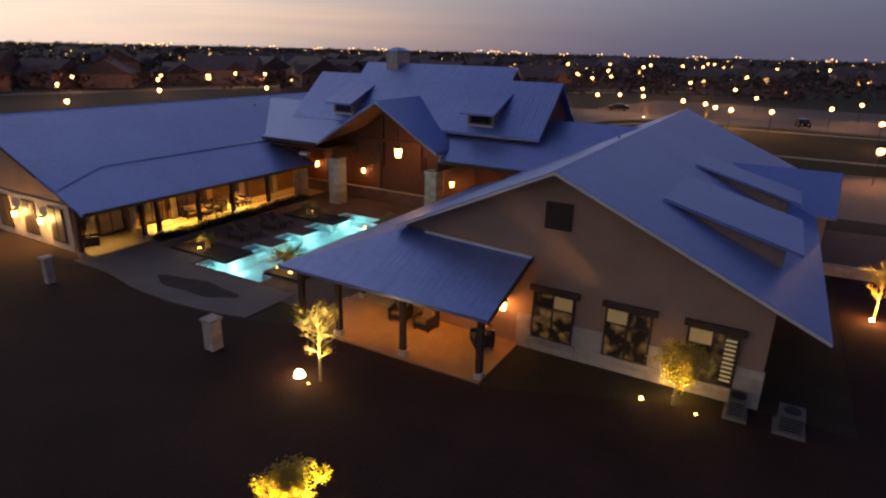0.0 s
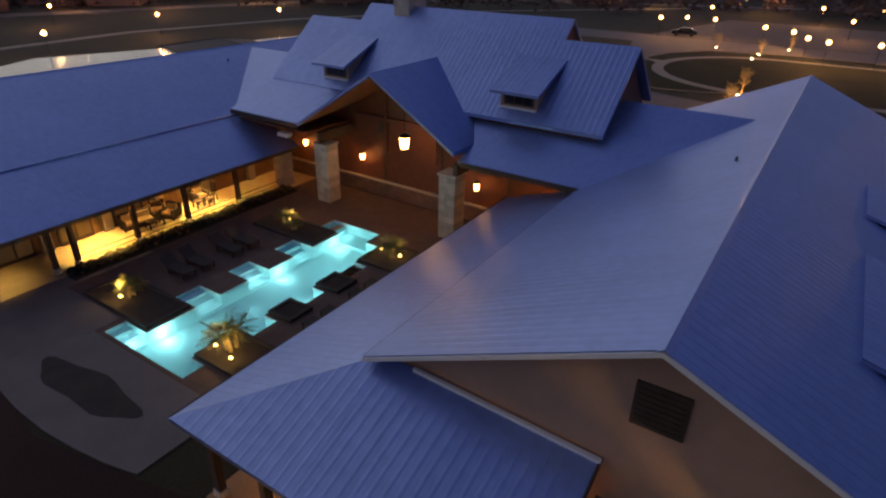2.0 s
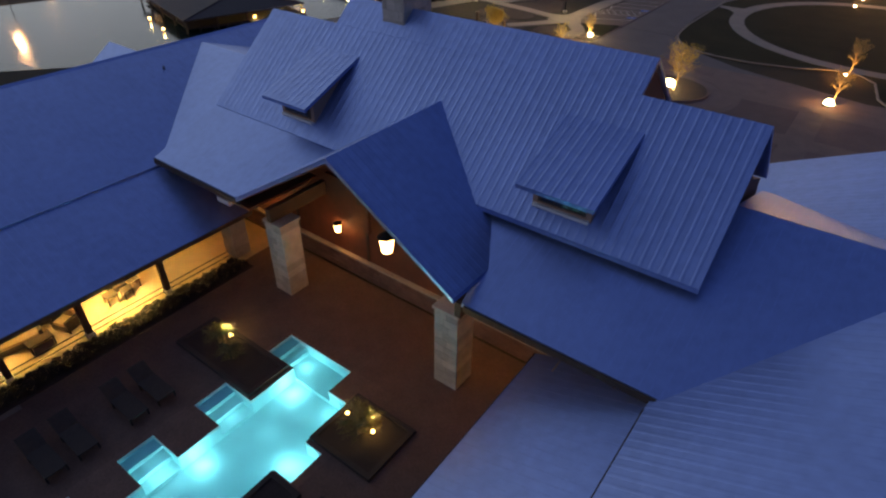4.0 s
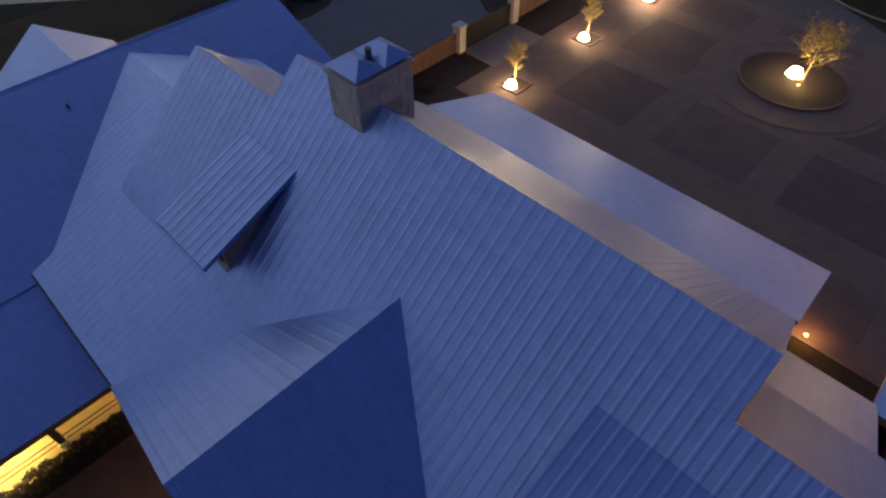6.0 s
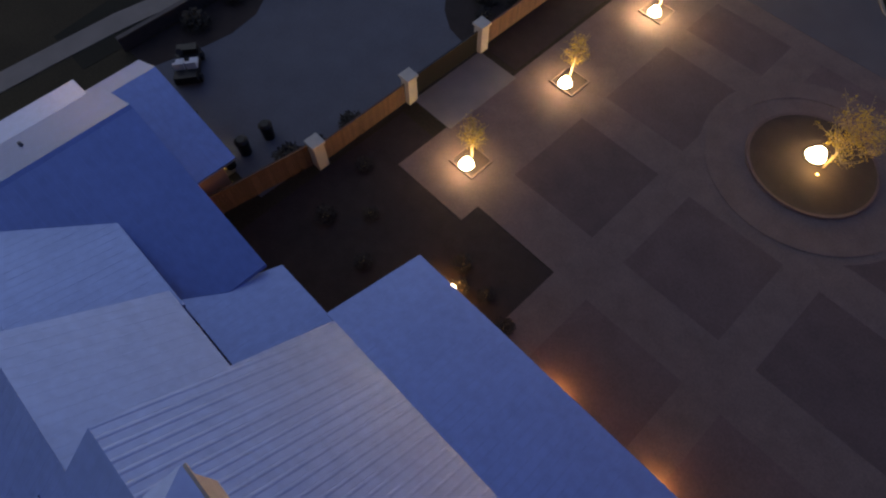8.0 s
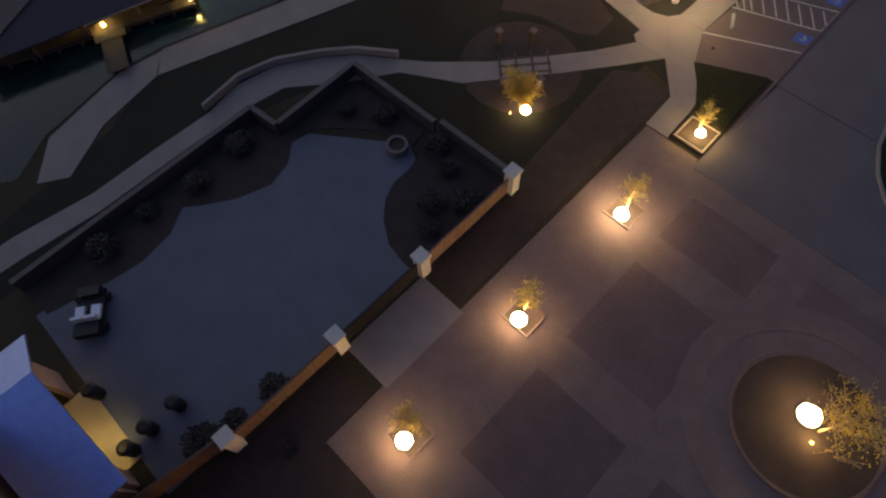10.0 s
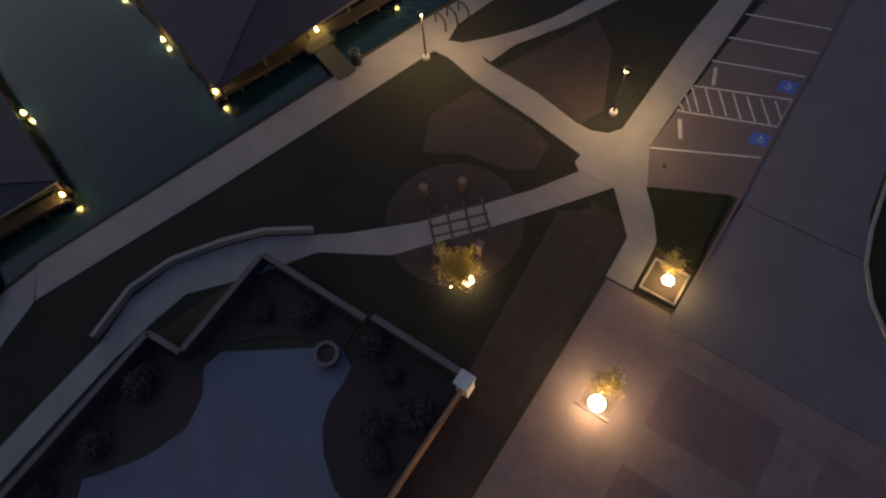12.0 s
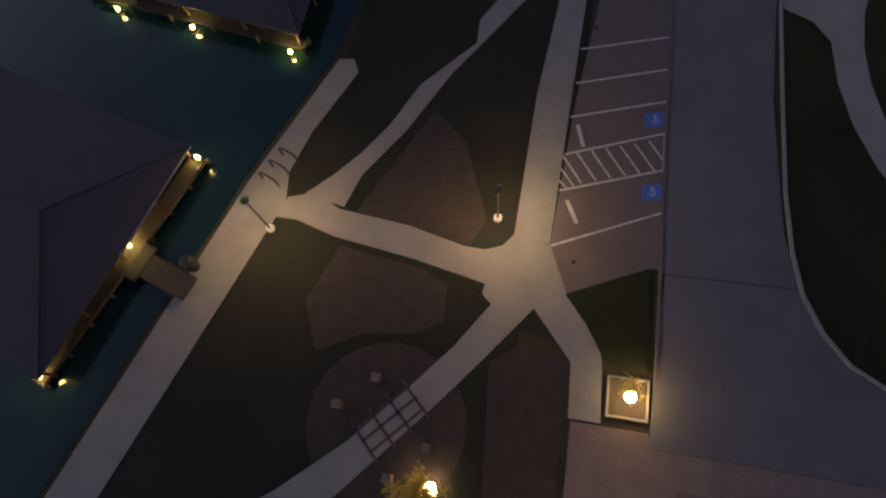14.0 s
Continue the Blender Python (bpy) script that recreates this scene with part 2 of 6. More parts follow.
def roof_plane(parent, pts, across, name="roof", step=0.3, thick=0.16, panels=False, rib_high=0.008):
    """One pitch of ribbed metal roof: a deck, and ribs every step along the level direction across."""
    pts = [Vector(p) for p in pts]
    deck = part(name, prism(bmesh.new(), pts, thick), ROOF, parent)
    ax = Vector(across)
    lo, hi = min(p.dot(ax) for p in pts), max(p.dot(ax) for p in pts)
    lo, w = math.floor(lo / step) * step, step
    n = math.ceil((hi - lo) / step)
    ribs = bmesh.new()
    for i in range(n):
        k = lo + i * w
        rib = clip(clip(pts, ax, k), -ax, -(k + 0.045))
        if not panels:
            if len(rib) >= 3:
                strip(ribs, rib, 0.004, 0.02)
            continue
        pan = clip(clip(pts, ax, k + 0.001), -ax, -(k + w - 0.001))
        if len(pan) < 3:
            continue
        bm = bmesh.new()
        strip(bm, pan, 0.012, 0.01)
        foot, crest = (clip(clip(pts, ax, k + e), -ax, -(k + 0.125 - e)) for e in (0.002, 0.04))
        if len(foot) == len(crest) >= 3:
            lo_, hi_ = ([bm.verts.new(p + Vector((0, 0, z))) for p in band] for band, z in ((foot, 0.0121), (crest, 0.012 + rib_high)))
            bm.faces.new(hi_)
            for i_ in range(len(lo_)):
                bm.faces.new((lo_[i_], lo_[(i_ + 1) % len(lo_)], hi_[(i_ + 1) % len(lo_)], hi_[i_]))
        part("roof_panel", bm, ROOF, deck)
    if not panels:
        tagged(part("roof_ribs", ribs, SEAM, deck), kind="stuff")
    else:
        ribs.free()
    return deck


# ---- ground ----
POOL = (-2.45, 3.0, -14.15, -0.85)
bm = bmesh.new()
S = 3000
for x0, x1, y0, y1 in ((-S, POOL[0], -S, S), (POOL[1], S, -S, S), (POOL[0], POOL[1], -S, POOL[2]), (POOL[0], POOL[1], POOL[3], S)):
    bm.faces.new([bm.verts.new(p) for p in ((x0, y0, 0), (x1, y0, 0), (x1, y1, 0), (x0, y1, 0))])
tagged(part("ground", bm, GRASS), "dark lawn and open land reaching the horizon", "ground", kind="structure")

sheet("south_lawn", [(-60, -90), (70, -90), (70, 12), (28.5, 12), (28.5, -13.2), (25.6, -13.2), (16.7, -16.8), (7.7, -16.8), (5.4, -17.4), (1.3, -18.2), (-5.0, -17.2), (-8.3, -17.0), (-9.0, -16.4), (-25.6, -16.4), (-60, -16.4)], 0.012, DORMANT, "dark dormant winter lawn before the clubhouse", "lawn", 0.02)

# courtyard paving round the pool
bm = boxed((-8.3, POOL[0], -17.2, 3.3, -0.1, 0.03), (POOL[1], 7.6, -15.2, 3.3, -0.1, 0.03), (POOL[0], POOL[1], -17.2, POOL[2], -0.1, 0.03), (POOL[0], POOL[1], POOL[3], 3.3, -0.1, 0.03))
tagged(part("courtyard_paving", bm, PAVER), "brown paved courtyard round the lit pool", "paving", kind="structure")

# ---- pool ----
XS = [-2.45, -2.25, -1.8, -1.35, -0.85, 1.0, 1.95, 2.7, 3.0]
YS = [-14.15, -14.0, -13.1, -10.9, -9.65, -8.15, -6.9, -5.35, -4.05, -2.1, -0.95, -0.85]


def pool_depth(x, y):
    if -14.0 < y < -13.1 and -2.25 < x < 2.7:
        return 0.62 if x > -0.85 else 0.14 + 0.14 * (x > -1.8) + 0.14 * (x > -1.35)
    if -0.85 < x < 1.95 and -13.1 < y < -2.1:
        return 0.66
    if -2.25 < x < 1.0 and -2.1 < y < -0.95:
        return 0.5 if x > -1.35 else 0.14 + 0.16 * (x > -1.8)
    for a, b in ((-10.9, -9.65), (-8.15, -6.9), (-5.35, -4.05)):
        if a < y < b and -2.25 < x < 2.7:
            return (0.14 if x < -1.8 else 0.3 if x < -1.35 else 0.5) if x < -0.85 else 0.6
    return 0


deck, shell, water = bmesh.new(), bmesh.new(), bmesh.new()
for i in range(len(XS) - 1):
    for j in range(len(YS) - 1):
        x0, x1, y0, y1 = XS[i], XS[i + 1], YS[j], YS[j + 1]
        d = pool_depth((x0 + x1) / 2, (y0 + y1) / 2)
        if d:
            box(shell, x0, x1, y0, y1, -d - 0.1, -d)
            water.faces.new([water.verts.new(p) for p in ((x0, y0, -0.08), (x1, y0, -0.08), (x1, y1, -0.08), (x0, y1, -0.08))])
            # plaster lining where the basin meets the deck
            for nx, ny, b in ((x0 - 0.02, (y0 + y1) / 2, (x0, x0 + 0.012, y0, y1)), (x1 + 0.02, (y0 + y1) / 2, (x1 - 0.012, x1, y0, y1)), ((x0 + x1) / 2, y0 - 0.02, (x0, x1, y0, y0 + 0.012)), ((x0 + x1) / 2, y1 + 0.02, (x0, x1, y1 - 0.012, y1))):
                if pool_depth(nx, ny) < d:
                    box(shell, *b, -d, -pool_depth(nx, ny) - (0.001 if pool_depth(nx, ny) else -0.02))
        else:
            box(deck, x0, x1, y0, y1, -1.6, 0.035)
tagged(part("pool_deck", deck, PAVER), "brown stone coping round the pool", "pool deck", kind="structure")
PLASTER = material("pool_plaster", (0.6, 0.78, 0.76), 0.6, 0, 0.08, 2, 30, 0.1)
WATER = bpy.data.materials.new("pool_water")
WATER.use_nodes = True
nt = WATER.node_tree
nt.nodes.remove(nt.nodes["Principled BSDF"])
tr, gl, mx, fr = (nt.nodes.new(k) for k in ("ShaderNodeBsdfTransparent", "ShaderNodeBsdfGlossy", "ShaderNodeMixShader", "ShaderNodeFresnel"))
tr.inputs[0].default_value = (0.5, 0.9, 0.98, 1)
gl.inputs["Roughness"].default_value = 0.06
fr.inputs["IOR"].default_value = 1.33
nt.links.new(fr.outputs[0], mx.inputs[0])
nt.links.new(tr.outputs[0], mx.inputs[1])
nt.links.new(gl.outputs[0], mx.inputs[2])
nt.links.new(mx.outputs[0], nt.nodes["Material Output"].inputs[0])
pool = thing("swimming_pool", "narrow stepped swimming pool glowing turquoise at dusk", "pool", kind="structure")
part("basin", shell, PLASTER, pool)
part("water", water, WATER, pool, "clear turquoise water")
TURQ = (0.5, 0.93, 1.0)
for x, y, e in ((-0.5, -12.5, 12), (1.3, -10.4, 1.6), (0.5, -9.0, 1.4), (-0.45, -6.4, 8), (1.6, -7.4, 2.0), (1.7, -4.75, 8), (0.2, -4.3, 1.4), (-0.4, -2.6, 9), (1.3, -2.5, 2.5), (-0.9, -1.5, 3)):
    lamp((x, y, -0.3), e, TURQ, 0.22, "pool_lamp_light")
for y, e in ((-13.55, 4.5), (-10.3, 2.2), (-7.5, 4), (-4.7, 2.2)):
    lamp((-1.1, y, -0.14), e, TURQ, 0.1, "pool_lamp_light")
for y, e in ((-10.3, 1.6), (-7.5, 2.5), (-4.7, 3.0)):
    lamp((2.35, y, -0.25), e, TURQ, 0.1, "pool_lamp_light")

# ---- main hall ----
main = thing("clubhouse_main_hall", "clubhouse hall with steep blue-grey metal roof at dusk", "building", kind="structure")
XL, XR, CL, CR = -11.0, 10.8, -6.85, 6.85
A = (1, 0, 0)
roof_plane(main, [(XL, 3.35, 6.05), (XR, 3.35, 6.05), (XR, 7.37, 9.5), (XL, 7.37, 9.5)], A, "front_roof", panels=True, rib_high=0.012)
roof_plane(main, [(CL, 7.36, 9.5), (CR, 7.36, 9.5), (CR, 8.43, 10.42), (CL, 8.43, 10.42)], A, "crown_roof", panels=True)
roof_plane(main, [(CR, 8.43, 10.42), (CL, 8.43, 10.42), (CL - 0.3, 14.0, 5.63), (CR, 14.0, 5.63)], A, "back_roof", panels=True, rib_high=0.012)
roof_plane(main, [(CR + 0.1, 13.98, 5.63), (-7.5, 13.98, 5.63), (-7.5, 17.85, 4.35), (CR + 0.1, 17.85, 4.35)], A, "porch_roof")
for a, b in ((XL, CL), (CR, XR)):
    roof_plane(main, [(a, 7.37, 9.5), (b, 7.37, 9.5), (b, 10.95, 6.42), (a, 10.95, 6.42)], A, "back_roof")
roof_plane(main, [(CR, 10.93, 6.42), (9.6, 10.93, 6.42), (9.6, 13.9, 4.5), (CR, 13.9, 4.5)], A, "back_roof")
roof_plane(main, [(-11.6, 10.9, 4.7), (-7.2, 10.9, 4.7), (-7.2, 14.2, 3.93), (-10.75, 14.2, 3.93)], A, "back_lean_to_roof")
roof_plane(main, [(XL, -0.1, 4.77), (-5.35, -0.1, 4.77), (-3.25, 3.4, 6.06), (XL, 3.4, 6.06)], A, "eave_roof")
roof_plane(main, [(0, -0.15, 8.12), (-5.4, -0.15, 4.77), (-3.3, 3.4, 6.07), (0, 5.9, 8.15)], (0, 1, 0), "entry_gable_roof", panels=True)
roof_plane(main, [(0, -0.15, 8.12), (0, 5.9, 8.15), (3.3, 3.4, 6.07), (3.97, 3.4, 5.64), (4.95, 1.75, 5.03), (4.95, -0.15, 5.03)], (0, 1, 0), "entry_gable_roof", panels=True)
# links to the two wings
for s in (1, -1):
    roof_plane(main, [(4.9, 0.36, 4.522), (11.25, 0.36, 4.522), (16.55, 7.0, 6.98), (2.6, 7.0, 6.98), (2.6, 3.6, 5.72), (4.75, 1.2, 4.832)] if s > 0 else
               [(-10.9, -0.1, 4.36), (-17.0, 7.0, 6.98), (-10.9, 7.0, 6.98)], A, "link_roof")
    roof_plane(main, [(10.6, 7.0, 6.98), (16.55, 7.0, 6.98), (11.0, 13.6, 4.5), (10.6, 13.6, 4.5)] if s > 0 else
               [(-10.6, 7.0, 6.98), (-17.0, 7.0, 6.98), (-14.6, 11.0, 5.95), (-10.6, 11.0, 5.95)], A, "link_roof")
part("link_wall", boxed((-14.0, -10.7, 10.6, 10.75, 3.5, 5.85)), TAUPE, main)
def main_walls():
    bm = bmesh.new()
    box(bm, -10.6, 10.4, 3.6, 3.85, 0, 5.9)
    box(bm, -10.6, CL, 13.3, 13.55, 0, 3.8)
    box(bm, CL + 0.01, 10.4, 13.3, 13.55, 0, 4.6)
    for x, e, o in ((-10.6, 3.75, 4.45), (10.15, 5.2, 6.2)):
        wall_poly(bm, [(x, 3.86, 0), (x, 13.29, 0), (x, 13.29, e - 0.05), (x, 10.72, o), (x, 10.72, 6.2), (x, 7.37, 9.3), (x, 3.86, 6.2)], (0.25, 0, 0))
    box(bm, -10.34, CL + 0.1, 10.6, 10.75, 3.5, 6.2)
    for x in (CL + 0.1, CR - 0.35):
        wall_poly(bm, [(x, 7.2, 8.8), (x, 8.43, 10.2), (x, 13.9, 5.5), (x, 13.6, 5.0), (x, 10.9, 5.5)], (0.25, 0, 0))
    return bm


part("wall", main_walls(), CEDAR, main, "cedar boarded wall")
part("entry_gable_wall", wall_poly(bmesh.new(), [(-4.0, 3.3, 3.9), (-4.0, 3.3, 5.45), (0, 3.3, 7.92), (4.1, 3.3, 5.35), (4.1, 3.3, 3.9)], (0, 0.12, 0)), CEDAR, main, "cedar boarded gable")
for a, b, zb in ((0, -5.2, 4.72), (0, 4.8, 4.95)):
    part("gable_soffit", prism(bmesh.new(), [(a, 0.0, 7.93), (b, 0.0, zb), (b * 0.68, 3.28, 7.93 + (zb - 7.93) * 0.68), (a, 3.28, 7.93)], 0.04), CEDAR, main, "cedar boarded soffit")
# purlins and a wall post in the entry gable
for a in (-1, 1):
    part("purlin_beam", boxed((a * 4.6 - 0.12, a * 4.6 + 0.12, 0.6, 3.6, 3.6, 4.2)), DARKWOOD, main)
    part("gable_post", boxed((a * 1.7 - 0.09, a * 1.7 + 0.09, 3.1, 3.28, 2.9, 6.7)), CEDAR, main)
part("tie_beam", boxed((-3.9, 4.0, 3.12, 3.28, 4.75, 5.0)), CEDAR, main, "cedar tie beam")
part("fascia", boxed((-11.0, -5.4, -0.16, -0.09, 4.5, 4.72), (5.0, 11.2, 0.29, 0.36, 4.26, 4.48)), DARKWOOD, main, "dark fascia board")
part("beam_end", boxed((-7.75, -6.95, 0.45, 0.9, 3.52, 3.76)), TRIM, main, "pale painted beam end")
part("porch_ceiling", boxed((-10.5, -5.0, 0.1, 3.6, 4.2, 4.3)), CEDAR, main)
# brown stone base with a pale cap along the courtyard front
base = part("stone_wainscot", boxed((-10.6, 10.4, 3.46, 3.6, 0, 0.9)), BROWNSTONE, main, "brown stone wainscot")
for k in range(3):
    x, n = -10.6 + 0.3 * (k % 2), 0
    while x < 10.2:
        w_ = (0.62, 0.48, 0.75, 0.55)[(n + k) % 4]
        part("stone_block", boxed((x + 0.006, min(x + w_, 10.4) - 0.006, 3.44 - 0.008 * (n % 3), 3.462, k * 0.3 + 0.006, k * 0.3 + 0.294)), BROWNSTONE, base)
        x, n = x + w_, n + 1
part("wainscot_cap", boxed((-10.6, 10.4, 3.38, 3.6, 0.9, 0.98)), STONE, main, "pale stone cap")
for x in (-9.9, -6.6, -2.2, 1.9, 6.1, 9.0):
    part("wall_batten", boxed((x - 0.06, x + 0.06, 3.55, 3.6, 0.98, 4.1)), DARKWOOD, main, "dark timber wall post")
part("gable_window", boxed((-2.3, -1.5, 3.24, 3.3, 4.05, 4.7)), DARKWOOD, main, "small dark gable window")
# front porch on the forecourt
for x in (-7.0, -3.5, 3.2, 6.5):
    part("porch_pier", boxed((x - 0.35, x + 0.35, 16.9, 17.6, 0, 4.2)), STONE, main)
part("porch_slab", boxed((-7.5, 7.0, 13.5, 18.4, -0.05, 0.06)), CONCRETE, main)


def dormer(x0, x1):
    roof_plane(main, [(x0, 3.2, 7.42), (x1, 3.2, 7.42), (x1, 6.4, 8.7), (x0, 6.4, 8.7)], A, "dormer_roof", thick=0.12, panels=True)
    bm = bmesh.new()
    wall_poly(bm, [(x0 + 0.3, 4.06, 6.4), (x0 + 0.3, 4.06, 7.6), (x0 + 0.3, 6.2, 8.5)], (0.15, 0, 0))
    wall_poly(bm, [(x1 - 0.45, 4.06, 6.4), (x1 - 0.45, 4.06, 7.6), (x1 - 0.45, 6.2, 8.5)], (0.15, 0, 0))
    box(bm, x0 + 0.3, x1 - 0.3, 3.9, 4.05, 6.3, 7.6)
    part("dormer_wall", bm, TAUPE, main)
    f = part("dormer_window", boxed((x0 + 0.5, x1 - 0.5, 3.86, 3.9, 6.7, 7.4)), DARKWOOD, main)
    n = 3
    w = (x1 - x0 - 1.2) / n
    for i in range(n):
        part("pane", boxed((x0 + 0.6 + i * w + 0.03, x0 + 0.6 + (i + 1) * w - 0.03, 3.84, 3.859, 6.78, 7.32)), GLASS, f)
    part("dormer_sill", boxed((x0 + 0.35, x1 - 0.35, 3.78, 3.9, 6.5, 6.6)), TRIM, main)


dormer(-7.25, -4.7)
dormer(4.85, 7.5)


UNITGREY = material("grey_pipe", (0.1, 0.1, 0.11), 0.6, 0.2, 0.1, 3, 20, 0.1)


def chimney():
    c = thing("chimney", "limestone chimney with two hipped metal caps", "chimney")
    x0, x1, y0, y1, top = -4.55, -3.42, 7.8, 9.6, 11.15
    core = part("shaft", boxed((x0 + 0.04, x1 - 0.04, y0 + 0.04, y1 - 0.04, 8.5, top)), STONE, c)
    for k in range(7):
        z = 8.5 + k * 0.375
        o = 0.22 * (k % 2)
        for j in range(-1, 5):
            a, b = max(y0, y0 + o + j * 0.45), min(y1, y0 + o + j * 0.45 + 0.44)
            if b - a > 0.08:
                part("stone_block", boxed((x1 - 0.06, x1 + 0.01 * (j % 2), a, b, z, z + 0.365)), STONE, core)
            a, b = max(x0, x0 + o + j * 0.45), min(x1 - 0.07, x0 + o + j * 0.45 + 0.44)
            if b - a > 0.08:
                part("stone_block", boxed((a, b, y0 - 0.01 * (j % 2), y0 + 0.06, z, z + 0.365)), STONE, core)
    part("crown", boxed((x0 - 0.05, x1 + 0.05, y0 - 0.05, y1 + 0.05, top, top + 0.08)), STONE, c)
    xm = (x0 + x1) / 2
    part("flue_pipe", cone(bmesh.new(), (xm, 8.7, top + 0.08), (xm, 8.7, top + 0.5), 0.085, 0.085, 12), UNITGREY, c, "dark round flue pipe")
    for y in (8.24, 9.16):
        bm = boxed((xm - 0.45, xm + 0.45, y - 0.36, y + 0.36, top + 0.08, top + 0.2))
        z0, z1 = top + 0.2, top + 0.48
        a = [bm.verts.new(p) for p in ((xm - 0.6, y - 0.45, z0), (xm + 0.6, y - 0.45, z0), (xm + 0.6, y + 0.45, z0), (xm - 0.6, y + 0.45, z0), (xm - 0.2, y, z1), (xm + 0.2, y, z1))]
        for q in ((0, 1, 5, 4), (1, 2, 5), (2, 3, 4, 5), (3, 0, 4), (3, 2, 1, 0)):
            bm.faces.new([a[i] for i in q])
        part("cap", bm, ROOF, c, "hipped metal flue cap")
    return c


chimney()


def stone_column(x, y, w, h, label):
    c = thing("stone_column", label, "column", "stone columns", at=(x, y, 0))
    part("core", boxed((-w / 2 + 0.04, w / 2 - 0.04, -w / 2 + 0.04, w / 2 - 0.04, 0, h)), STONE, c)
    rows = int(h / 0.3)
    for k in range(rows):
        z, hh = k * h / rows, h / rows - 0.012
        cut = (0.6, 0.4, 0.52, 0.35)[k % 4] * w - w / 2
        for x0, x1 in ((-w / 2, cut - 0.006), (cut + 0.006, w / 2)):
            g = 0.01 * random.random()
            part("stone_block", boxed((x0, x1, -w / 2 - g, w / 2 + g, z, z + hh)), STONE, c)
    part("cap_stone", boxed((-w / 2 - 0.06, w / 2 + 0.06, -w / 2 - 0.06, w / 2 + 0.06, h, h + 0.1)), STONE, c)
    return c


stone_column(-4.55, 1.15, 0.95, 3.45, "tall pale limestone column of the entry porch")
stone_column(4.1, 1.15, 0.95, 3.45, "tall pale limestone column of the entry porch")
stone_column(-8.5, 1.3, 0.8, 3.0, "pale limestone pier at the porch end")
stone_column(8.4, 1.3, 0.8, 3.0, "pale limestone pier at the porch end")

# ---- wings ----
BROWNWALL = material("brown_porch_plaster", (0.22, 0.125, 0.06), 0.85, 0, 0.2, 1.5, 25, 0.25)


def wing(s, y_south, y_north, XRID, ZR, x_out):
    w = thing("clubhouse_wing", "long clubhouse wing with blue-grey metal roof and porch", "building", "clubhouse wings", "structure")
    Y = (0, 1, 0)
    K, KO = (0.457, 0.457) if s > 0 else (0.421, 0.627)
    xw = 25.5 if s > 0 else 22.9

    def q(x):
        return ZR - (K if x < XRID else KO) * abs(x - XRID)

    def P(x, y, z):
        return (s * x, y, z)

    def X(a, b):
        return sorted((s * a, s * b))
    yw = y_south + 0.7
    inner = [P(XRID, y_south, ZR), P(XRID, y_north, ZR), P(10.9, y_north, q(10.9)), P(10.9, y_south, q(10.9))]
    roof_plane(w, inner, Y, "inner_roof", panels=s > 0, rib_high=0.004)
    if s > 0:
        roof_plane(w, [P(10.92, 13.7, q(10.92)), P(10.92, y_north, q(10.92)), P(9.65, y_north, q(9.65)), P(9.65, 13.7, q(9.65))], Y, "eave_return")
    if s < 0:
        roof_plane(w, [P(10.92, y_south, q(10.92)), P(10.92, -13.2, q(10.92)), P(9.3, y_south + 0.1, q(9.3))], Y, "eave_return")
    roof_plane(w, [P(XRID, y_south, ZR), P(x_out, y_south, q(x_out)), P(x_out, y_north, q(x_out)), P(XRID, y_north, ZR)], Y, "outer_roof")
    if s < 0:
        roof_plane(w, [P(23.55, 8.55, 3.22), P(26.3, 8.55, 2.1), P(26.3, 13.16, 2.1), P(23.55, 13.16, 3.22)], Y, "side_porch_roof", thick=0.12)
        for y in (8.9, 12.8):
            part("porch_post", boxed((-26.1, -25.9, y - 0.1, y + 0.1, 0, 2.08)), DARKWOOD, w)
    if s > 0:
        roof_plane(w, [P(7.07, -16.9, 2.78), P(11.15, -13.15, 4.2), P(11.15, 1.5, 4.2), P(7.07, 1.5, 2.78)], Y, "porch_roof", thick=0.12)
        roof_plane(w, [P(7.07, -16.9, 2.78), P(16.95, -16.9, 2.72), P(16.95, -13.1, 3.92), P(11.15, -13.1, 4.2)], A, "end_porch_roof", thick=0.12, panels=True, rib_high=0.004)
        part("flashing", wall_poly(bmesh.new(), [P(12.1, -13.2, 4.1), P(12.1, -13.2, 4.23), P(17.0, -13.2, 3.99), P(17.0, -13.2, 3.86)], (0, 0.1, 0)), TRIM, w, "pale metal flashing")
        part("rake_trim", wall_poly(bmesh.new(), [P(16.95, -16.95, 2.6), P(16.95, -16.95, 2.76), P(16.95, -13.05, 3.97), P(16.95, -13.05, 3.8)], (0.05, 0, 0)), DARKWOOD, w)
    else:
        roof_plane(w, [P(7.07, -17.0, 2.78), P(11.0, -17.0, 4.36), P(11.0, 1.5, 4.36), P(7.07, 1.5, 2.78)], Y, "porch_roof", thick=0.12)
    r = bmesh.new()
    prism(r, [P(XRID, y_south - 0.05, ZR + 0.035), P(XRID, y_north, ZR + 0.035), P(XRID - 0.14, y_north, ZR - 0.056), P(XRID - 0.14, y_south - 0.05, ZR - 0.056)], 0.02)
    prism(r, [P(XRID, y_south - 0.05, ZR + 0.035), P(XRID + 0.14, y_south - 0.05, ZR - 0.056), P(XRID + 0.14, y_north, ZR - 0.056), P(XRID, y_north, ZR + 0.035)], 0.02)
    part("ridge_cap", r, SEAM, w)
    # pale rake boards on the south gable
    for a, b in ((10.9, XRID), (XRID, x_out)):
        part("rake_board", wall_poly(bmesh.new(), [P(a, y_south - 0.04, q(a) - 0.14), P(a, y_south - 0.04, q(a) - 0.03), P(b, y_south - 0.04, q(b) - 0.03), P(b, y_south - 0.04, q(b) - 0.14)], (0, 0.04, 0)), TRIM if s > 0 else DARKWOOD, w, "painted rake board")
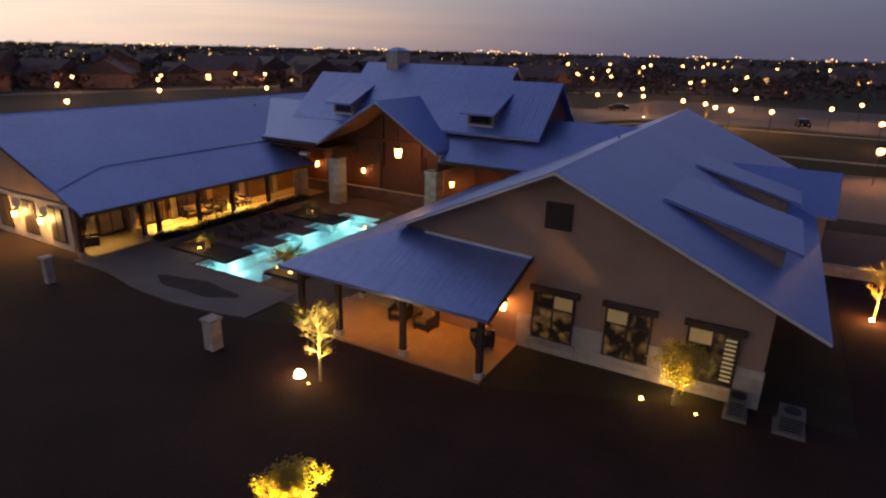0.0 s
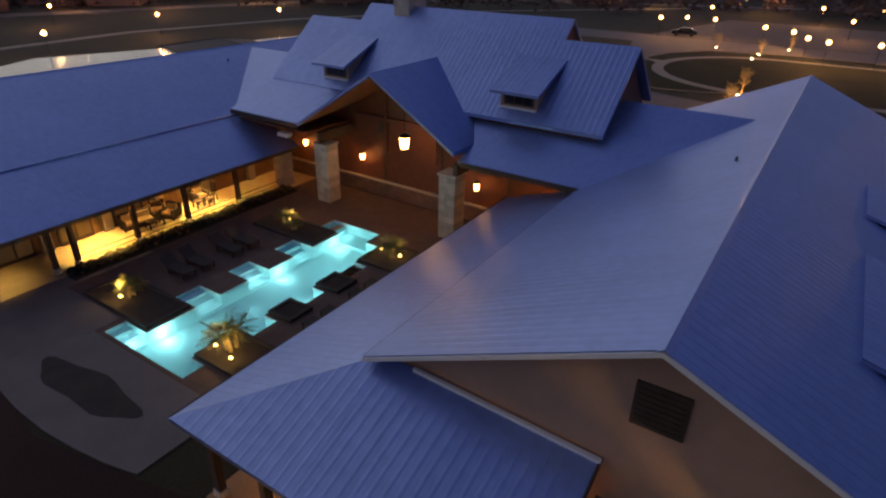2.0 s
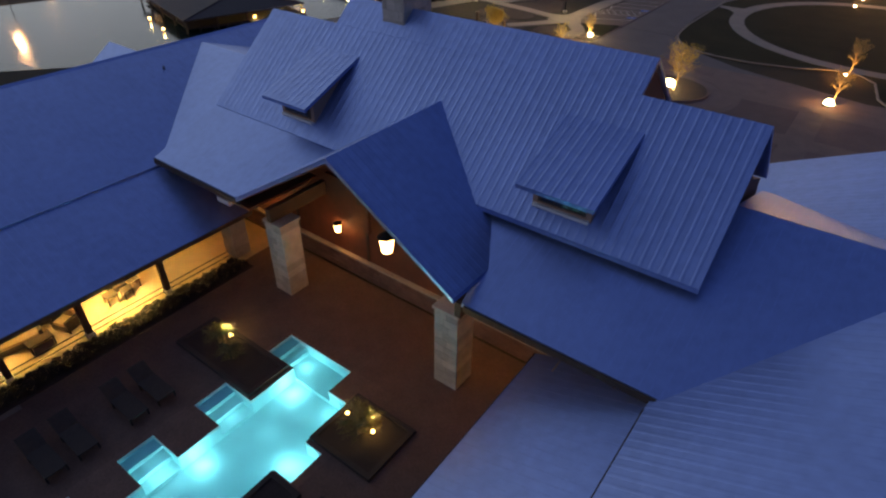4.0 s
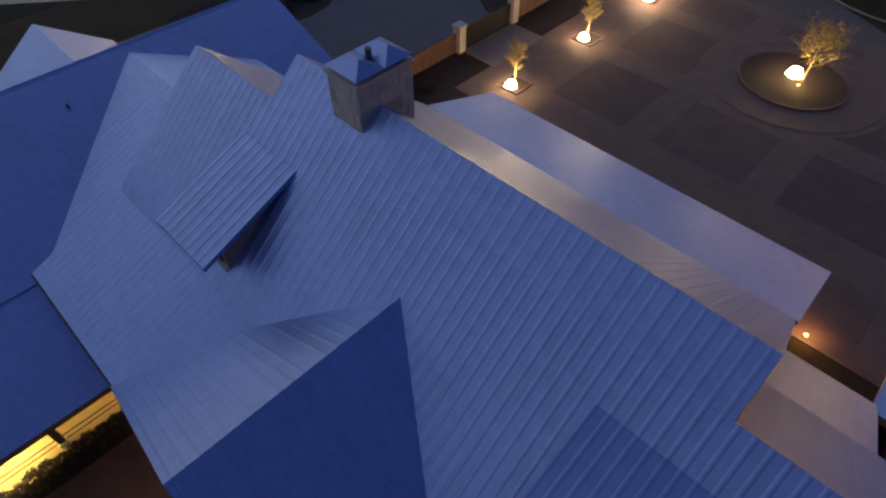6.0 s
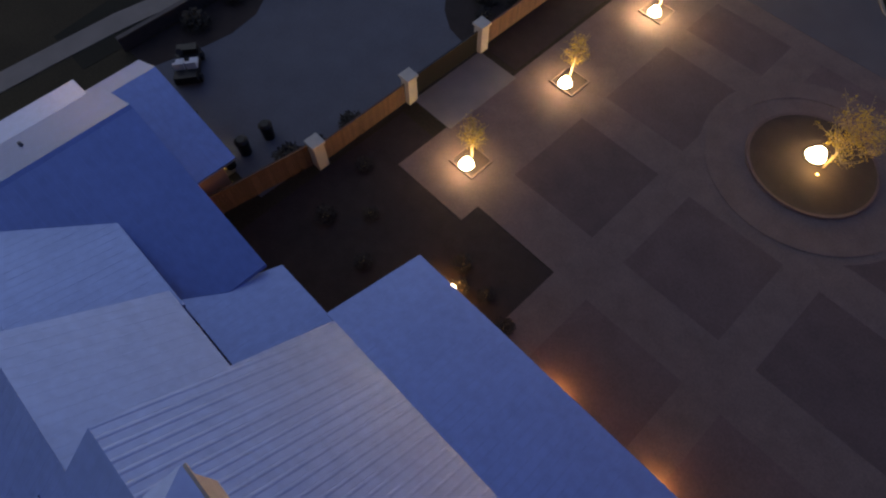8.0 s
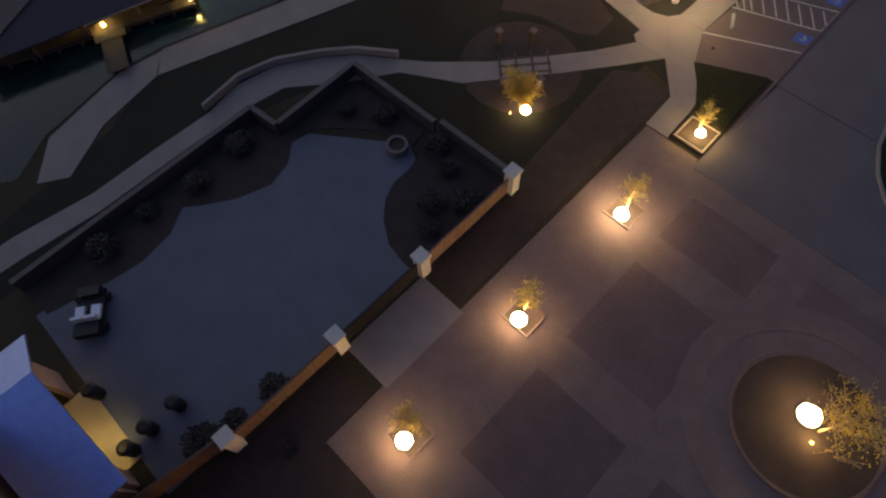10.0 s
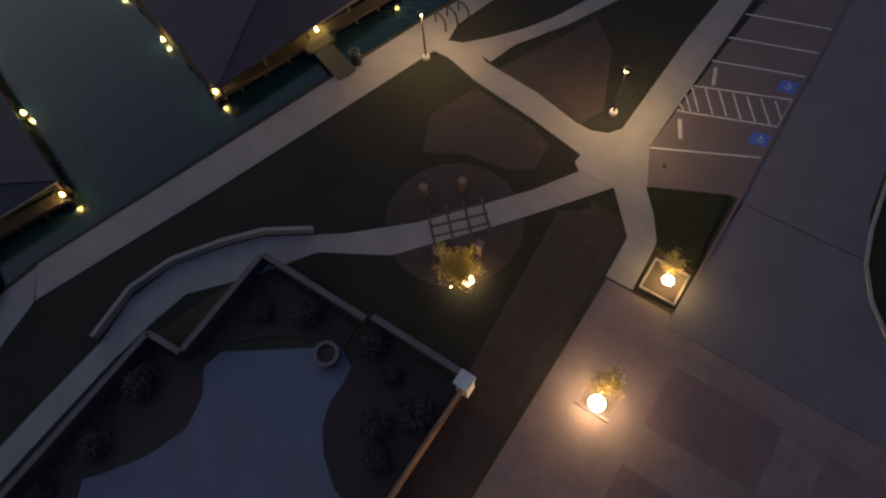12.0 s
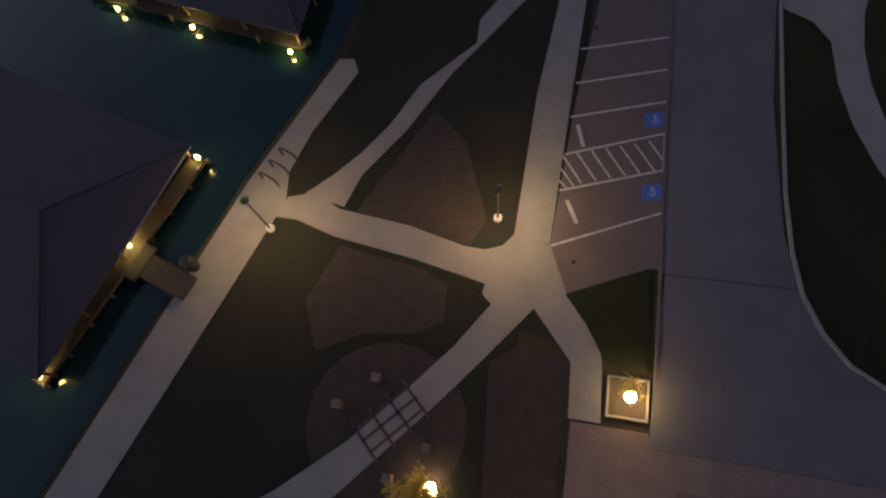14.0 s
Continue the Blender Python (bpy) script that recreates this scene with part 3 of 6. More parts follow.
    bm = bmesh.new()
    xin = 11.0 if s > 0 else 9.6
    wall_poly(bm, [P(xin, yw, 0), P(xw, yw, 0), P(xw, yw, q(xw) - 0.18), P(XRID, yw, ZR - 0.18), P(xin, yw, q(xin) - 0.2)], (0, 0.25, 0))
    part("gable_wall", bm, TAUPE, w, "taupe board siding")
    yn = y_north - (0.8 if s > 0 else 1.3)
    bm = wall_poly(bmesh.new(), [P(11.0, yn, 0), P(xw, yn, 0), P(xw, yn, q(xw) - 0.16), P(XRID, yn, ZR - 0.18), P(11.0, yn, q(11.0) - 0.18)], (0, 0.25, 0))
    part("gable_wall", bm, TAUPE, w)
    if s > 0:
        part("eave_fascia", boxed((*X(10.86, 10.9), y_south + 0.1, 0.0, q(10.9) - 0.14, q(10.9) - 0.02)), DARKWOOD, w)
    part("inner_wall", boxed((*X(11.0, 11.25), yw + 0.26, y_north - 0.81, 0, 4.2)), BROWNWALL, w, "brown plastered porch wall")
    part("outer_wall", boxed((*X(xw - 0.25, xw), yw + 0.26, yn, 0, q(xw) - 0.2)), STUCCO, w)
    if s > 0:
        base = part("stone_base", boxed((*X(16.5, 25.55), yw - 0.09, yw, 0, 1.45)), STONE, w, "pale limestone wainscot")
        random.seed(5)
        for k in range(5):
            x = 16.5
            while x < 25.4:
                l = random.uniform(0.45, 0.95)
                x1 = min(x + l, 25.55)
                if not any(a - 0.1 < x1 and x < a + 1.8 for a in (17.15, 20.05, 22.95)) or k < 2:
                    part("stone_block", boxed((x + 0.008, x1 - 0.008, yw - 0.115 - random.random() * 0.015, yw - 0.085, k * 0.29 + 0.008, k * 0.29 + 0.282)), STONE, base)
                x = x1
        v = part("gable_vent", boxed((*X(17.35, 18.4), yw - 0.06, yw, 5.2, 6.25)), DARKWOOD, w, "dark louvred gable vent")
        for k in range(7):
            part("louvre_slat", boxed((*X(17.42, 18.33), yw - 0.1, yw - 0.06, 5.27 + k * 0.135, 5.33 + k * 0.135)), DARKWOOD, v)
        for i, x in enumerate((17.15, 20.05, 22.95)):
            win = part("window", boxed((*X(x, x + 1.7), yw - 0.14, yw - 0.03, 0.6, 2.6)), DARKWOOD, w, "dark timber window with warm room light put into its panes")
            for a in (0.08, 0.89):
                for z0, z1 in ((0.68, 1.95), (2.03, 2.54)):
                    part("pane", boxed((*X(x + a, x + a + 0.73), yw - 0.16, yw - 0.142, z0, z1)), TRANSOM if z0 > 2 and (i, a) in ((0, 0.89), (1, 0.08), (2, 0.08)) else PANE_GLOW, win)
            part("window_head", boxed((*X(x - 0.15, x + 1.85), yw - 0.2, yw - 0.03, 2.6, 2.82)), DARKWOOD, win)
            part("window_sill", boxed((*X(x - 0.1, x + 1.8), yw - 0.22, yw - 0.03, 0.5, 0.6)), STONE, win)
        part("window_blind", boxed(*[(*X(24.2, 24.55), yw - 0.175, yw - 0.165, 0.8 + k * 0.17, 0.88 + k * 0.17) for k in range(10)]), BLIND, w, "half open slatted blind, inside light put into its glowing slats")
    else:
        for x in (10.1, 13.0, 15.9):
            win = part("window", boxed((*X(x, x + 1.5), yw - 0.1, yw - 0.02, 0.4, 2.5)), DARKWOOD, w, "tall window in dark frame with glowing panes")
            part("pane", boxed((*X(x + 0.1, x + 0.7), yw - 0.12, yw - 0.102, 0.5, 2.4)), GLASS_LIT, win)
            part("pane", boxed((*X(x + 0.8, x + 1.4), yw - 0.12, yw - 0.102, 0.5, 2.4)), GLASS_LIT, win)
        part("stone_base", boxed((*X(9.5, xw + 0.05), yw - 0.06, yw, 0, 2.75)), STONE, w, "pale stone lower wall")
    # porch posts, beams, floor, doors
    ends = [(16.45, -16.4), (13.1, -16.4), (9.9, -16.4), (7.9, -16.4)] if s > 0 else [(8.4, -16.6)]
    for x, y in ends + [(8.35, y) for y in (-12.7, -11.7, -8.7, -5.8, -2.45)]:
        p = part("porch_post", boxed((s * x - 0.11, s * x + 0.11, y - 0.11, y + 0.11, 0.3, 2.7)), DARKWOOD, w, "dark timber porch post")
        part("post_base", boxed((s * x - 0.15, s * x + 0.15, y - 0.15, y + 0.15, 0, 0.3)), STONE, p)
    if s > 0:
        part("porch_beam", boxed((*X(7.8, 16.6), -16.5, -16.3, 2.42, 2.66)), DARKWOOD, w)
        part("porch_floor", boxed((*X(7.6, 16.6), -16.7, -13.0, -0.05, 0.06)), CLAYFLOOR, w, "clay tiled porch floor")
    part("porch_beam", boxed((*X(8.25, 8.45), -16.3, 1.0, 2.6, 2.85)), DARKWOOD, w)
    part("porch_fascia", boxed((*X(7.03, 7.065), -16.85, 1.5, 2.6, 2.79)), DARKWOOD, w)
    part("porch_floor", boxed((*X(7.75, 11.0), -12.99 if s > 0 else yw, 3.3, -0.05, 0.06)), TANFLOOR, w, "tan tiled porch floor")
    for y in (-14.6, -11.85, -8.85, -5.85, -2.85, 0.6):
        if y > yw + 0.5:
            part("pilaster", boxed((*X(10.72, 11.0), y - 0.25, y + 0.25, 0.06, 3.4)), STUCCO, w, "cream wall pilaster")
    for y in (-13.2, -10.4, -7.6, -2.9):
        if y > yw + 0.9:
            d = part("patio_door", boxed((*X(10.93, 11.0), y - 0.85, y + 0.85, 0.06, 2.5)), DARKWOOD, w, "dark framed glazed patio door")
            part("pane", boxed((*X(10.915, 10.929), y - 0.72, y - 0.05, 0.25, 2.35), (*X(10.915, 10.929), y + 0.05, y + 0.72, 0.25, 2.35)), GLASS_LIT, d)
    if s < 0:
        ys = (-16.6, -12.7, -11.7, -8.7, -5.8, -2.45, 0.8)
        for a, b in zip(ys[2:-1], ys[3:]):
            part("porch_rail", boxed((*X(8.32, 8.35), a + 0.11, b - 0.11, 0.5, 0.53), (*X(8.32, 8.35), a + 0.11, b - 0.11, 0.25, 0.28)), BLACK, w, "low dark metal porch rail")
    # shed dormers on the outer pitch
    for y0, y1 in ((-9.6, -3.9), (-0.5, 2.9)) if s > 0 else ():
        roof_plane(w, [P(21.0, y0, q(21.0) + 0.1), P(26.1, y0, 4.75), P(26.1, y1, 4.75), P(21.0, y1, q(21.0) + 0.1)], Y, "dormer_roof", thick=0.12)
        bm = bmesh.new()
        for y in (y0 + 0.25, y1 - 0.4):
            wall_poly(bm, [P(21.4, y, 5.85), P(25.29, y, 4.85), P(25.29, y, 4.0)], (0, 0.15, 0))
        box(bm, *X(25.3, 25.5), y0 + 0.25, y1 - 0.25, 3.9, 4.85)
        part("dormer_wall", bm, TAUPE, w)
        for k in range(3):
            yy = y0 + 0.7 + k * (y1 - y0 - 1.4) / 3
            part("dormer_window", boxed((*X(25.5, 25.53), yy, yy + (y1 - y0 - 1.4) / 3 - 0.15, 4.15, 4.65)), GLASS, w)
    # cross gable on the outer side
    yc, zc, hw, xe, sl = (5.7, 5.5, 2.4, 28.0, 0.85) if s > 0 else (5.6, 5.95, 2.92, 24.5, 0.68)
    xs = XRID + (ZR - zc) / KO
    xv = XRID + (ZR - zc + sl * hw) / KO
    for e in (-1, 1):
        roof_plane(w, [P(xs, yc, zc), P(xe, yc, zc), P(xe, yc + e * hw, zc - sl * hw), P(min(xv, xe - 0.1), yc + e * hw, zc - sl * hw)], A, "cross_gable_roof")
    part("cross_gable_wall", wall_poly(bmesh.new(), [P(xe - 0.4, yc - hw + 0.4, 0), P(xe - 0.4, yc + hw - 0.4, 0), P(xe - 0.4, yc + hw - 0.4, zc - sl * (hw - 0.4) - 0.2), P(xe - 0.4, yc, zc - 0.25), P(xe - 0.4, yc - hw + 0.4, zc - sl * (hw - 0.4) - 0.2)], (s * -0.2, 0, 0)), STUCCO, w)
    if s > 0:
        part("cross_gable_side", boxed((*X(25.5, xe - 0.6), yc - hw + 0.4, yc - hw + 0.6, 0, 3.4), (*X(25.5, xe - 0.6), yc + hw - 0.6, yc + hw - 0.4, 0, 3.4)), STUCCO, w)
    xp, yp = (16.83, -0.34) if s > 0 else (15.9, 3.95)
    part("vent_pipe", cone(bmesh.new(), P(xp, yp, q(xp) - 0.05), P(xp, yp, q(xp) + 0.16), 0.05, 0.05), UNITGREY, w, "short dark roof vent pipe")
    if s < 0:
        part("vent_pipe", cone(bmesh.new(), P(20.9, 10.05, q(20.9) - 0.05), P(20.9, 10.05, q(20.9) + 0.2), 0.07, 0.07), UNITGREY, w, "short dark roof vent pipe")
    return w


wing(1, -13.7, 17.4, 17.8, 7.55, 27.1)
wing(-1, -17.0, 13.75, 17.45, 7.15, 23.6)


# ---- lamps on the building ----
def sconce(x, y, z, nx, ny, watts=20, colour=AMBER):
    c = thing("wall_sconce", "small lit wall lantern with amber glass", "lantern", "wall lanterns", at=(x, y, z))
    part("bracket", boxed((-0.05 - 0.04 * abs(nx), 0.05 + 0.04 * abs(nx), -0.05 - 0.04 * abs(ny), 0.05 + 0.04 * abs(ny), 0.18, 0.22)), BLACK, c)
    part("glass", cone(bmesh.new(), (nx * 0.16, ny * 0.16, -0.22), (nx * 0.16, ny * 0.16, 0.18), 0.12, 0.16, 6), BULB, c, "glowing amber glass")
    part("hood", cone(bmesh.new(), (nx * 0.16, ny * 0.16, 0.18), (nx * 0.16, ny * 0.16, 0.3), 0.21, 0.03, 6), BLACK, c)
    lamp((x + nx * 0.4, y + ny * 0.4, z), watts, colour)
    return c


for x, y in ((-3.66, 3.45), (4.55, 3.1), (-8.44, 3.45), (8.42, 2.93)):
    sconce(x, y, 2.35 if x < 5 else 2.6, 0, -1, 9)
sconce(15.95, -13.12, 1.72, 0, -1, 11)
for x in (-15.2, -12.25):
    sconce(x, -16.4, 1.5, 0, -1, 60, (1.0, 0.6, 0.22))


def hanging_lantern(x, y, z):
    c = thing("hanging_lantern", "large glowing lantern hung in the entry gable", "lantern", at=(x, y, z))
    part("glass", cone(bmesh.new(), (0, 0, -0.38), (0, 0, 0.25), 0.2, 0.28, 8), BULB, c, "glowing amber glass")
    part("hood", cone(bmesh.new(), (0, 0, 0.25), (0, 0, 0.45), 0.34, 0.04, 8), BLACK, c)
    part("chain", cone(bmesh.new(), (0, 0, 0.45), (0, 0, 2.85), 0.015, 0.015, 5), BLACK, c)
    lamp((x, y, z - 0.6), 11, AMBER, 0.2)


hanging_lantern(0.9, 1.45, 4.5)


def downlight(x, y, z, watts, colour=WARM, wide=95):
    c = thing("porch_downlight", "round recessed porch ceiling downlight", "downlight", "porch downlights", at=(x, y, z))
    part("trim_ring", cone(bmesh.new(), (0, 0, -0.02), (0, 0, 0.1), 0.12, 0.12, 12), TRIM, c)
    part("lens", cone(bmesh.new(), (0, 0, -0.03), (0, 0, -0.02), 0.08, 0.08, 12), BULB, c)
    d = bpy.data.lights.new("downlight_beam", "SPOT")
    d.energy, d.color, d.spot_size, d.spot_blend, d.shadow_soft_size = watts * 3.0, colour, radians(wide), 1.0, 0.15
    ob = new("downlight_beam", d)
    ob.location = (x, y, z - 0.06)


for y, e in ((-15.0, 45), (-10.2, 420), (-7.2, 60), (-4.2, 360), (-1.2, 40)):
    downlight(-9.3, y, 3.1, e * 3.0, (1.0, 0.66, 0.2), 80)
for y in (-8.85, -5.85, -2.85, 0.6):
    downlight(-10.5, y, 3.3, 60, AMBER)
for x in (10.2, 13.3):
    downlight(x, -14.6, 3.2, 90, AMBER, 105)
for y in (-9.0, -3.0):
    downlight(9.6, y, 3.2, 25, AMBER)
# ---- porch furniture ----
LEATHER = material("tan_cushion", (0.24, 0.16, 0.10), 0.8, 0, 0.2, 4, 40, 0.2)
RATTAN = material("dark_rattan", (0.036, 0.026, 0.02), 0.8, 0, 0.3, 6, 60, 0.5)


def armchair(x, y, turn, wide=0.85, name="porch_armchair", label="dark rattan porch armchair with tan cushions"):
    c = thing(name, label, "sofa" if wide > 1 else "armchair", "porch seats", at=(x, y, 0.06))
    c.rotation_euler[2] = radians(turn)
    w = wide / 2
    part("seat_frame", boxed((-w, w, -0.4, 0.4, 0.1, 0.34)), RATTAN, c)
    part("seat_cushion", boxed((-w + 0.14, w - 0.14, -0.38, 0.25, 0.34, 0.46)), LEATHER, c)
    part("backrest", boxed((-w, w, 0.26, 0.42, 0.3, 0.82)), RATTAN, c)
    part("back_cushion", boxed((-w + 0.14, w - 0.14, 0.12, 0.26, 0.46, 0.78)), LEATHER, c)
    for e in (-1, 1):
        part("armrest", boxed((e * w - (0.13 if e > 0 else 0), e * w + (0 if e > 0 else 0.13), -0.4, 0.26, 0.34, 0.6)), RATTAN, c)
        for f in (-0.34, 0.34):
            part("leg", boxed((e * (w - 0.06) - 0.03, e * (w - 0.06) + 0.03, f - 0.03, f + 0.03, 0, 0.1)), BLACK, c)
    return c


def low_table(x, y, w, d, h=0.42):
    c = thing("coffee_table", "small dark low porch table", "table", "porch tables", at=(x, y, 0.06))
    part("tabletop", boxed((-w / 2, w / 2, -d / 2, d / 2, h - 0.05, h)), DARKWOOD, c)
    for i in (-1, 1):
        for j in (-1, 1):
            part("leg", boxed((i * (w / 2 - 0.05) - 0.025, i * (w / 2 - 0.05) + 0.025, j * (d / 2 - 0.05) - 0.025, j * (d / 2 - 0.05) + 0.025, 0, h - 0.05)), DARKWOOD, c)


armchair(11.2, -13.7, 8)
armchair(12.65, -13.9, -6)
armchair(15.4, -14.0, -50)
armchair(-10.0, -7.7, 80, 1.7, "porch_sofa", "dark rattan porch sofa with tan cushions")
armchair(-9.6, -6.0, 20)
armchair(-10.6, -6.2, 60)
armchair(-10.4, -3.6, 90)
low_table(-9.3, -7.2, 0.6, 0.9)
low_table(-9.7, -4.2, 0.5, 0.5)
low_table(-9.5, -3.6, 0.45, 0.45)
low_table(-9.9, -3.1, 0.4, 0.5)
armchair(-9.8, -15.2, 150)

# ---- plants ----
FROND = material("palm_frond", (0.10, 0.10, 0.03), 0.6, 0, 0.35, 6, 30, 0.2)
LEAF = material("young_leaf", (0.45, 0.33, 0.07), 0.7, 0, 0.4, 5, 20, 0.2)
# thin leaves let the light from below through
lt = LEAF.node_tree
thin, halves = lt.nodes.new("ShaderNodeBsdfTranslucent"), lt.nodes.new("ShaderNodeMixShader")
thin.inputs[0].default_value = (0.55, 0.40, 0.06, 1)
lt.links.new(lt.nodes["Principled BSDF"].outputs[0], halves.inputs[1])
lt.links.new(thin.outputs[0], halves.inputs[2])
lt.links.new(halves.outputs[0], lt.nodes["Material Output"].inputs[0])
BARK = material("pale_bark", (0.34, 0.26, 0.14), 0.85, 0, 0.3, 6, 40, 0.6)
SHRUB = material("shrub_leaf", (0.02, 0.017, 0.012), 0.8, 0, 0.4, 4, 20, 0.3)


def leaf_quad(bm, p, d, up, l, w):
    s = d.cross(up)
    s = s.normalized() * w if s.length > 1e-4 else Vector((w, 0, 0))
    v = [bm.verts.new(p), bm.verts.new(p + d * l * 0.5 + s), bm.verts.new(p + d * l), bm.verts.new(p + d * l * 0.5 - s)]
    bm.faces.new(v)


def palm_plant(seed, h=1.0):
    """Clumping desert palm: short stems, arching split fronds."""
    rnd = random.Random(seed)
    c = thing("palm_shrub", "spiky young palm lit from below in planter", "palm", "courtyard palms")
    stem, crown = bmesh.new(), bmesh.new()
    for k in range(3):
        b = Vector((rnd.uniform(-0.25, 0.25), rnd.uniform(-0.25, 0.25), 0))
        t = b + Vector((rnd.uniform(-0.15, 0.15), rnd.uniform(-0.15, 0.15), h * rnd.uniform(0.4, 0.8)))
        cone(stem, b, t, 0.09, 0.06, 7)
        for i in range(18):
            a, e = 6.283 * i / 18 + rnd.uniform(-0.2, 0.2), rnd.uniform(0.15, 1.2)
            d = Vector((math.cos(a) * math.cos(e), math.sin(a) * math.cos(e), math.sin(e)))
            p = t.copy()
            L = rnd.uniform(0.5, 0.85)
            for j in range(6):
                q = p + d * L / 6
                cone(crown, p, q, 0.012, 0.009, 4)
                if j > 1:
                    side = d.cross(Vector((0, 0, 1))).normalized()
                    for sg in (-1, 1):
                        leaf_quad(crown, q, (d * 0.6 + side * sg * 0.9 + Vector((0, 0, -0.15))).normalized(), d, 0.3, 0.022)
                p = q
                d = (d + Vector((0, 0, -0.09))).normalized()
    part("stem", stem, BARK, c)
    part("crown", crown, FROND, c)
    return c


def young_tree(seed, h, spread, leaves, name="young_tree", label="slim young tree lit from below by an uplight", leafy=LEAF, fine=1.0):
    rnd = random.Random(seed)
    c = thing(name, label, "tree", "uplit trees")
    wood, crown = bmesh.new(), bmesh.new()
    top = Vector((rnd.uniform(-0.1, 0.1), rnd.uniform(-0.1, 0.1), h * 0.8))
    cone(wood, (0, 0, 0), top * 0.45, 0.06, 0.045, 8)
    cone(wood, top * 0.45, top, 0.045, 0.015, 7)
    tips = []
    for k in range(15):
        f = 0.32 + 0.62 * k / 15
        b = top * (f / 1.0)
        a = 2.4 * k + rnd.uniform(-0.3, 0.3)
        r = spread * (1.05 - 0.75 * abs(f - 0.5) * 1.6) * rnd.uniform(0.7, 1.15)
        e = b + Vector((math.cos(a) * r, math.sin(a) * r, r * rnd.uniform(0.5, 1.1)))
        cone(wood, b, e, 0.022, 0.008, 5)
        for j in range(13):
            m = b.lerp(e, rnd.uniform(0.25, 1.0))
            t = m + Vector((rnd.uniform(-1, 1), rnd.uniform(-1, 1), rnd.uniform(0.1, 1.3))) * r * 0.42
            cone(wood, m, t, 0.014, 0.007, 3)
            tips += [m.lerp(t, x) for x in (0.4, 0.7, 1.0)]
    for i in range(leaves):
        p = rnd.choice(tips) + Vector((rnd.gauss(0, 0.09), rnd.gauss(0, 0.09), rnd.gauss(0, 0.09)))
        d = Vector((rnd.gauss(0, 1), rnd.gauss(0, 1), rnd.gauss(0, 0.7))).normalized()
        leaf_quad(crown, p, d, Vector((rnd.gauss(0, 1), rnd.gauss(0, 1), 1)), rnd.uniform(0.07, 0.13) * fine, rnd.uniform(0.018, 0.032) * fine)
    part("trunk", wood, BARK, c)
    part("crown", crown, leafy, c)
    return c


def shrub(seed, r, h):
    rnd = random.Random(seed)
    c = thing("shrub", "low dark evergreen shrub in mulch bed", "shrub", "bed shrubs")
    crown = bmesh.new()
    stem = bmesh.new()
    for k in range(6):
        a = k * 1.05
        cone(stem, (0, 0, 0), (math.cos(a) * r * 0.5, math.sin(a) * r * 0.5, h * 0.6), 0.02, 0.008, 5)
    for i in range(420):
        d = Vector((rnd.gauss(0, 1), rnd.gauss(0, 1), abs(rnd.gauss(0, 1)))).normalized()
        p = Vector((d.x * r, d.y * r, d.z * h)) * rnd.uniform(0.55, 1.05)
        leaf_quad(crown, p, Vector((rnd.gauss(0, 1), rnd.gauss(0, 1), rnd.gauss(0.4, 0.6))).normalized(), Vector((0, 0, 1)), 0.14, 0.035)
    part("stem", stem, BARK, c)
    part("crown", crown, SHRUB, c)
    return c


def uplight(x, y, z=0.0, watts=60, colour=WARM, size=0.09, beam=0.0, up=95, lean=0, aim=None):
    """A fitting set low in the ground: watts of spill round it, beam watts straight up into the tree. Large sizes widen
    the lens to stand for glare.
    """
    c = thing("ground_uplight", "bright landscape uplight set in the ground, large lenses widened for glare", "uplight", "landscape uplights", at=(x, y, z))
    part("housing", cone(bmesh.new(), (0, 0, 0), (0, 0, 0.07), size * 1.2, size * 1.2, 12), BLACK, c)
    part("lens", cone(bmesh.new(), (0, 0, 0.07), (0, 0, 0.07 + size * 0.8), size, size * 0.6, 12), BULBW if size > 0.1 else BULBY, c, "glowing lens")
    if watts:
        lamp((x, y, z + 0.45), watts, colour, 0.3, "uplight_spill")
    if beam:
        d = bpy.data.lights.new("uplight_beam", "SPOT")
        d.energy, d.color, d.spot_size, d.spot_blend, d.shadow_soft_size = beam * 3.0, colour, radians(up), 0.9, 0.06
        o = new("uplight_beam", d)
        o.matrix_world = look((x, y, z + 0.2), aim) if aim else Matrix.Translation((x, y, z + 0.2)) @ pose(0, 0, 0, 180 + lean, 0, 0)
    return c


def place(ob, x, y, z=0.0, turn=0.0, size=1.0):
    ob.matrix_basis = Matrix.Translation((x, y, z)) @ pose(0, 0, 0, 0, 0, turn) @ Matrix.Scale(size, 4)
    return ob


def again(ob, x, y, z=0.0, turn=0.0, size=1.0):
    keep = ob.scale.copy()
    ob.scale = (1, 1, 1)
    n = copy_thing(ob, Matrix.Translation((x, y, z)) @ pose(0, 0, 0, 0, 0, turn) @ Matrix.Scale(size, 4))
    ob.scale = keep
    return n


def planter(x0, x1, y0, y1, h, label="low dark stone planter bed beside the pool"):
    c = thing("pool_planter", label, "planter", "pool planters", at=((x0 + x1) / 2, (y0 + y1) / 2, 0.035))
    a, b = (x1 - x0) / 2, (y1 - y0) / 2
    part("curb", boxed((-a, a, -b, -b + 0.18, 0, h), (-a, a, b - 0.18, b, 0, h), (-a, -a + 0.18, -b + 0.18, b - 0.18, 0, h), (a - 0.18, a, -b + 0.18, b - 0.18, 0, h)), CURB, c)
    part("soil", boxed((-a + 0.18, a - 0.18, -b + 0.18, b - 0.18, 0, h - 0.06)), MULCH, c)


